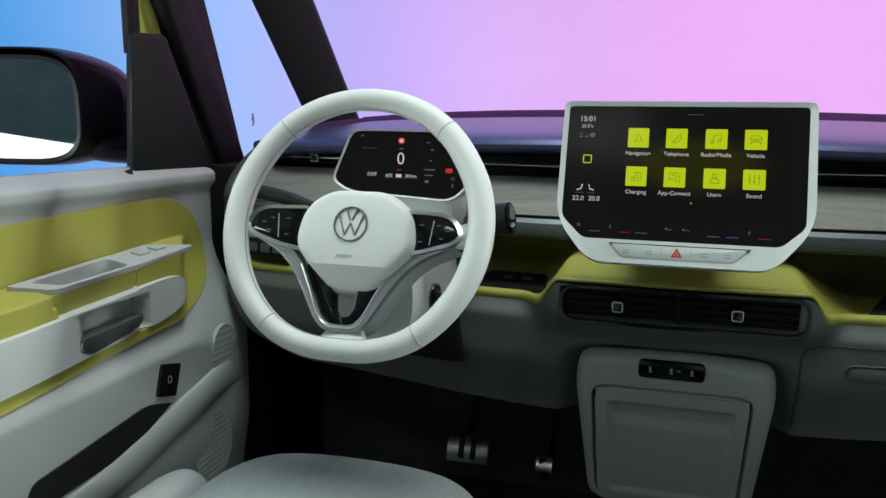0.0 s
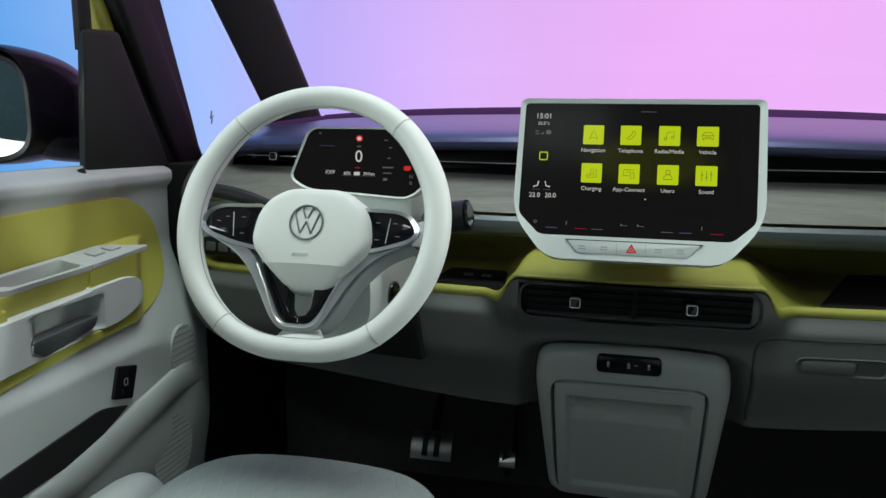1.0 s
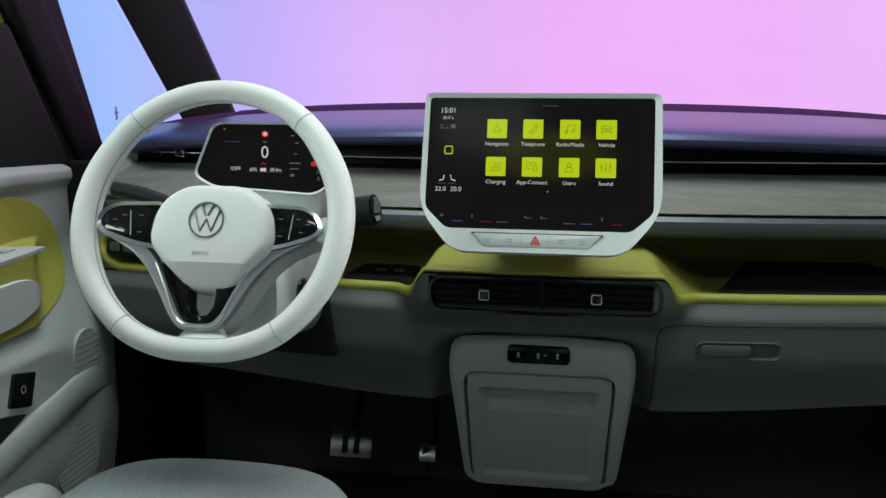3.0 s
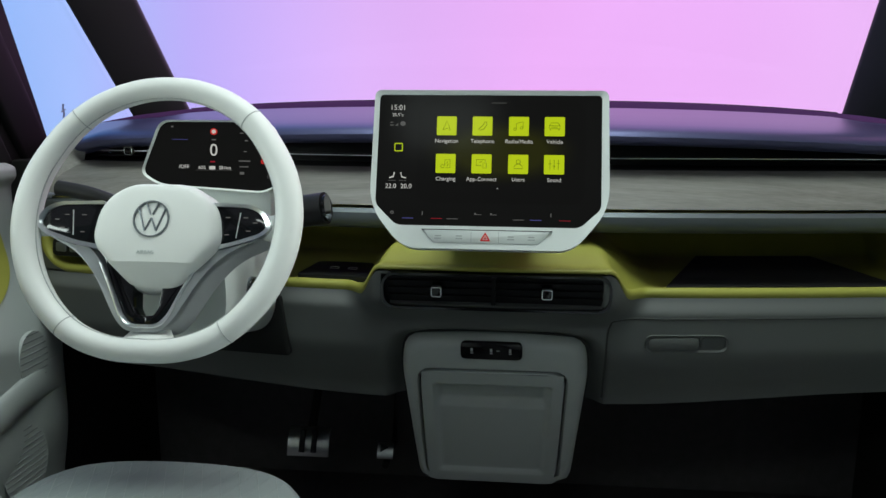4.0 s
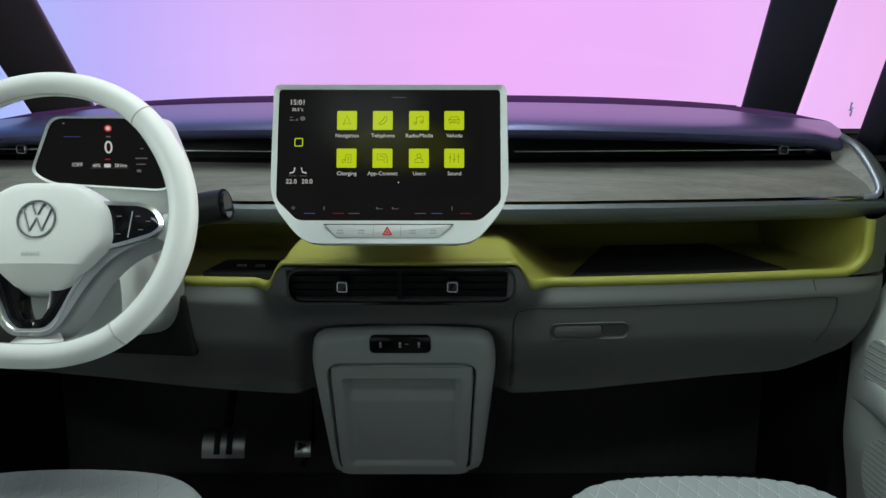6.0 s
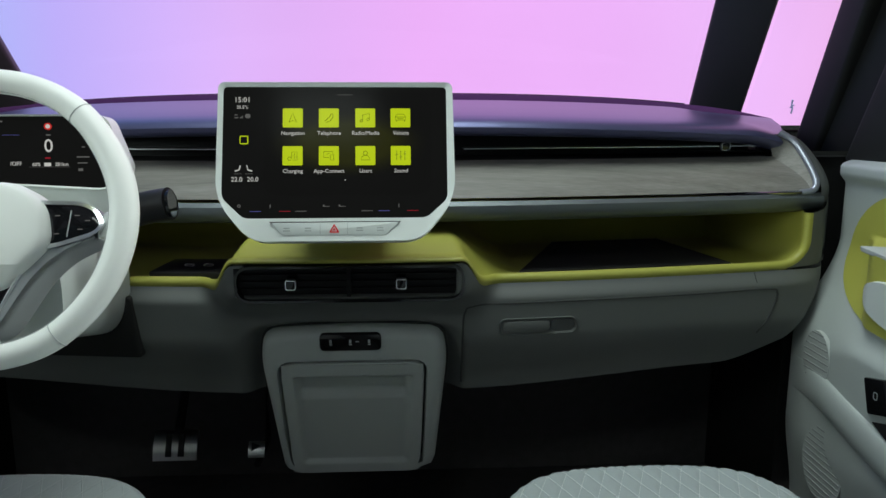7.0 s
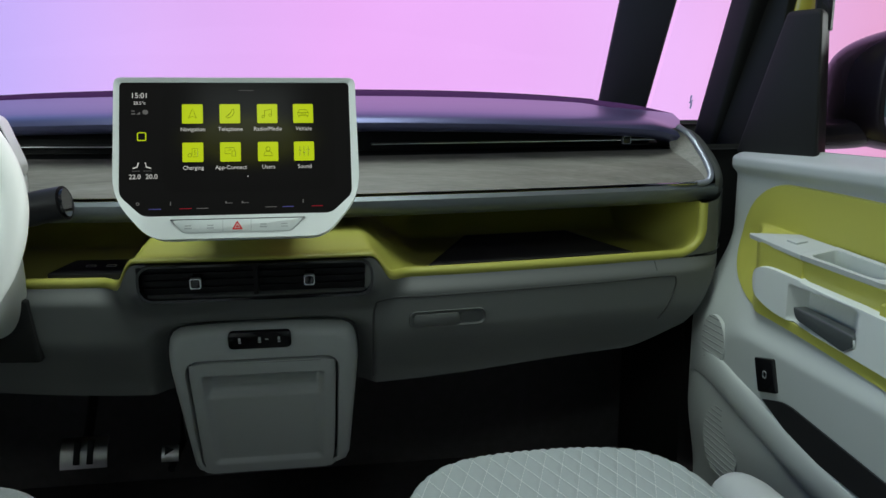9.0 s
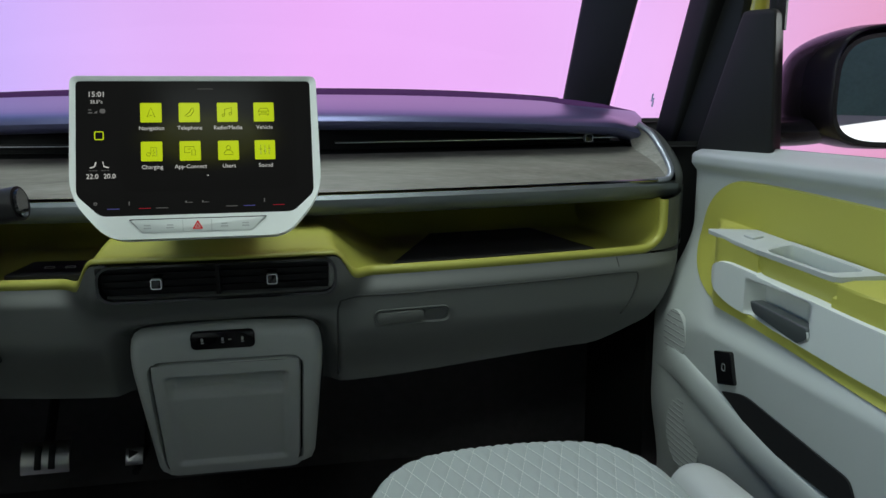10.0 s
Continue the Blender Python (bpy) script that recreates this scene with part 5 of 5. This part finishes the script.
    part("handle_edge", tube([side_m @ Vector((p[0], p[1], -hx + 0.0095)) for p in rounded([(0.784, 0.719), (0.764, 0.731), (0.767, 0.745)], 0.004, 3)[3:9]], 0.0018, 6), BRIGHT_SILVER, hnd, "bright tip")
    # charging socket
    ux = face(0.94, 0.63)
    so = part("charging_socket", prism(rounded([(0.972, 0.650), (0.924, 0.662), (0.908, 0.612), (0.955, 0.598)], 0.005), -ux - 0.002, -ux + 0.006, side_m, 0.002), BLACK_GLOSS, t, "gloss black charging socket plate")
    part("socket_outline", ring(rounded(box_pts(0.934, 0.626, 0.944, 0.638), 0.004), rounded(box_pts(0.9353, 0.6273, 0.9427, 0.6367), 0.003), -ux + 0.005, -ux + 0.0065, side_m), SLOT, so)
    # door pocket
    px = face(0.8, 0.60)
    pk = rounded([(0.945, 0.590), (0.885, 0.607), (0.655, 0.585), (0.640, 0.560), (0.672, 0.545), (0.845, 0.552)], [0.004, 0.02, 0.01, 0.012, 0.012, 0.02], 5)
    # no hollow here: a flat black plate gives the shade of the mouth
    part("pocket_mouth", prism(pk, -px + 0.001, -px + 0.004, side_m), BLACK, t, "black plate for the shaded mouth of the door pocket")
    def lip(u, v):
        y = 1.19 - 1.10 * u
        z0 = 0.615 - 0.075 * ss(0, 0.5, u)
        a = v * math.pi
        return Vector((s * (face(y, z0) - 0.010 * math.sin(a) * ss(0, 0.1, u)), y, z0 - 0.032 + 0.030 * math.cos(a)))
    part("pocket_lip", sheet(40, 12, lip), PALE_TRIM, t, "padded lip of the door pocket")
    # speaker grilles of fine slots
    for yc, zc, ry, rz, n in ((1.118, 0.628, 0.040, 0.050, 9), (1.075, 0.455, 0.060, 0.065, 13)):
        gr = part("speaker_grille", prism([(yc + ry * math.cos(i * math.pi / 16), zc + rz * math.sin(i * math.pi / 16)) for i in range(32)], -face(yc, zc) - 0.004, -face(yc, zc) + 0.003, side_m), GREY_TRIM, t, "fine slotted speaker grille")
        for j in range(n):
            q = -1 + 2 * (j + 0.5) / n
            w = ry * math.sqrt(1 - q * q) * 0.94
            part("slot", block(s * (face(yc, zc) - 0.0036), yc - w, zc + q * rz - 0.0012, s * (face(yc, zc) - 0.0026), yc + w, zc + q * rz + 0.0012), SLOT, gr)
    # mirror sail trim and window frame
    bm = bmesh.new()
    lo = [(s * 0.868, 1.235, 0.955), (s * 0.880, 1.005, 0.955), (s * 0.925, 1.045, 0.955), (s * 0.93, 1.25, 0.955)]
    hi = [(s * 0.866, 1.098, 1.196), (s * 0.876, 1.016, 1.192), (s * 0.915, 1.050, 1.192), (s * 0.912, 1.110, 1.196)]
    a, b = [bm.verts.new(p) for p in lo], [bm.verts.new(p) for p in hi]
    bm.faces.new(a)
    bm.faces.new(b)
    for i in range(4):
        bm.faces.new((a[i], a[(i + 1) % 4], b[(i + 1) % 4], b[i]))
    bmesh.ops.bevel(bm, geom=list(bm.edges), offset=0.010, segments=3, affect="EDGES", profile=0.5)
    part("mirror_sail", bm, DARK_TRIM, t, "dark corner trim at the mirror")
    path = [(s * 0.902, 1.050, 1.16), (s * 0.900, 1.046, 1.26), (s * 0.885, 0.985, 1.42), (s * 0.85, 0.90, 1.60), (s * 0.83, 0.80, 1.66), (s * 0.825, 0.10, 1.68), (s * 0.88, 0.05, 1.3), (s * 0.905, 0.04, 0.98)]
    part("window_frame", tube(path, 0.014, 10), DARK_TRIM, t, "dark window frame")
    part("outer_frame", tube([(s * 0.925, 1.165, 1.10), (s * 0.920, 1.110, 1.25), (s * 0.900, 1.028, 1.46), (s * 0.87, 0.925, 1.62)], 0.019, 12), BODY_PAINT, t, "yellow painted frame edge")
    part("pillar_trim", prism(rounded([(1.18, 0.957), (1.40, 0.957), (1.36, 1.06), (1.26, 1.30), (1.06, 1.68), (1.00, 1.66), (1.10, 1.35), (1.15, 1.20)], 0.012, 3), -0.928, -0.898, side_m, 0.006), DARK_TRIM, t, "dark trim between the window and the pillar")
    part("window_channel", block(s * 0.885, 1.066, 0.96, s * 0.905, 1.076, 1.19, 0.002, 1), BLACK, t, "black glass channel")
    bm = bmesh.new()
    bm.faces.new([bm.verts.new(p) for p in ((s * 0.906, 1.06, 0.97), (s * 0.906, 0.05, 0.97), (s * 0.83, 0.10, 1.67), (s * 0.83, 0.80, 1.65), (s * 0.885, 1.03, 1.30))])
    gp = part("pane", bm, GLASS, t, "clear side window")
    gp.visible_shadow = False


for side in (-1, 1):
    door(side)


# ---- outside mirrors ----
def wing_mirror(s):
    t = thing("wing_mirror", (s * 0.97, 1.12, 0.96), "gloss black wing mirror on the outside of the door", "mirror", "wing mirrors")
    m = Matrix.Translation((s * 1.130, 1.022, 1.064)) @ Matrix.Rotation(radians(s * -14), 4, "Z") @ Matrix.Rotation(radians(93.5 if s > 0 else 93), 4, "X")
    ol = [(0.114 * math.copysign(abs(math.cos(i * math.pi / 32)) ** 0.55, math.cos(i * math.pi / 32)), 0.091 * math.copysign(abs(math.sin(i * math.pi / 32)) ** 0.55, math.sin(i * math.pi / 32))) for i in range(64)]

    # a deep bowl behind the glass, fuller on top, closing towards the front of the car
    def bowl(u, v):
        p = ol[round(u * 64) % 64]
        q = max(0.0, v - 0.12) / 0.88
        k = (1.035 + 0.075 * ss(0.0, 0.25, v)) * max(0.0, math.cos(q * math.pi / 2)) ** 0.45
        edge = m @ Vector((p[0] * k, p[1] * k * (1.10 if p[1] > 0 else 1.0), 0.006 - 0.012 * v))
        return edge + Vector((s * -0.012 * q, 0.208 * math.sin(q * math.pi / 2), 0.0))
    bm = sheet(64, 22, bowl)
    bmesh.ops.remove_doubles(bm, verts=bm.verts, dist=0.0004)
    part("housing", bm, HOUSING, t, "gloss black housing", sharp=1.0)
    part("bezel", ring([(p[0] * 1.03, p[1] * 1.03) for p in ol], [(p[0] * 0.955, p[1] * 0.955) for p in ol], -0.02, 0.004, m, 0.0), BLACK, t)
    part("mirror_glass", prism([(p[0] * 0.96, p[1] * 0.96) for p in ol], -0.006, 0.0, m), MIRROR, t, "mirror glass")
    part("arm", tube(smooth_path([(s * 0.92, 1.17, 0.992), (s * 0.97, 1.15, 0.992), (s * 1.03, 1.12, 0.996), (s * 1.10, 1.10, 1.01)], 5, False), 0.042, 16, flat=0.62), HOUSING, t)


for side in (-1, 1):
    wing_mirror(side)


# ---- small mark on each quarter window ----
def window_mark(s):
    m = frame_at((s * 0.945, 1.545 + s * 0.026, 1.053), 0, s * -75) @ Matrix.Scale(0.7, 4)
    bm = tube([m @ Vector(p) for p in ((-0.002, -0.022, 0), (0.002, -0.008, 0), (-0.002, 0.006, 0), (0.001, 0.020, 0))], 0.0022, 6)
    tube([m @ Vector(p) for p in ((-0.008, -0.004, 0), (0.0, 0.001, 0), (0.008, 0.004, 0))], 0.0015, 6, bm=bm)
    tagged(part("window_sticker", bm, STICKER), "small grey sticker on the quarter window", "sticker")


for side in (-1, 1):
    window_mark(side)
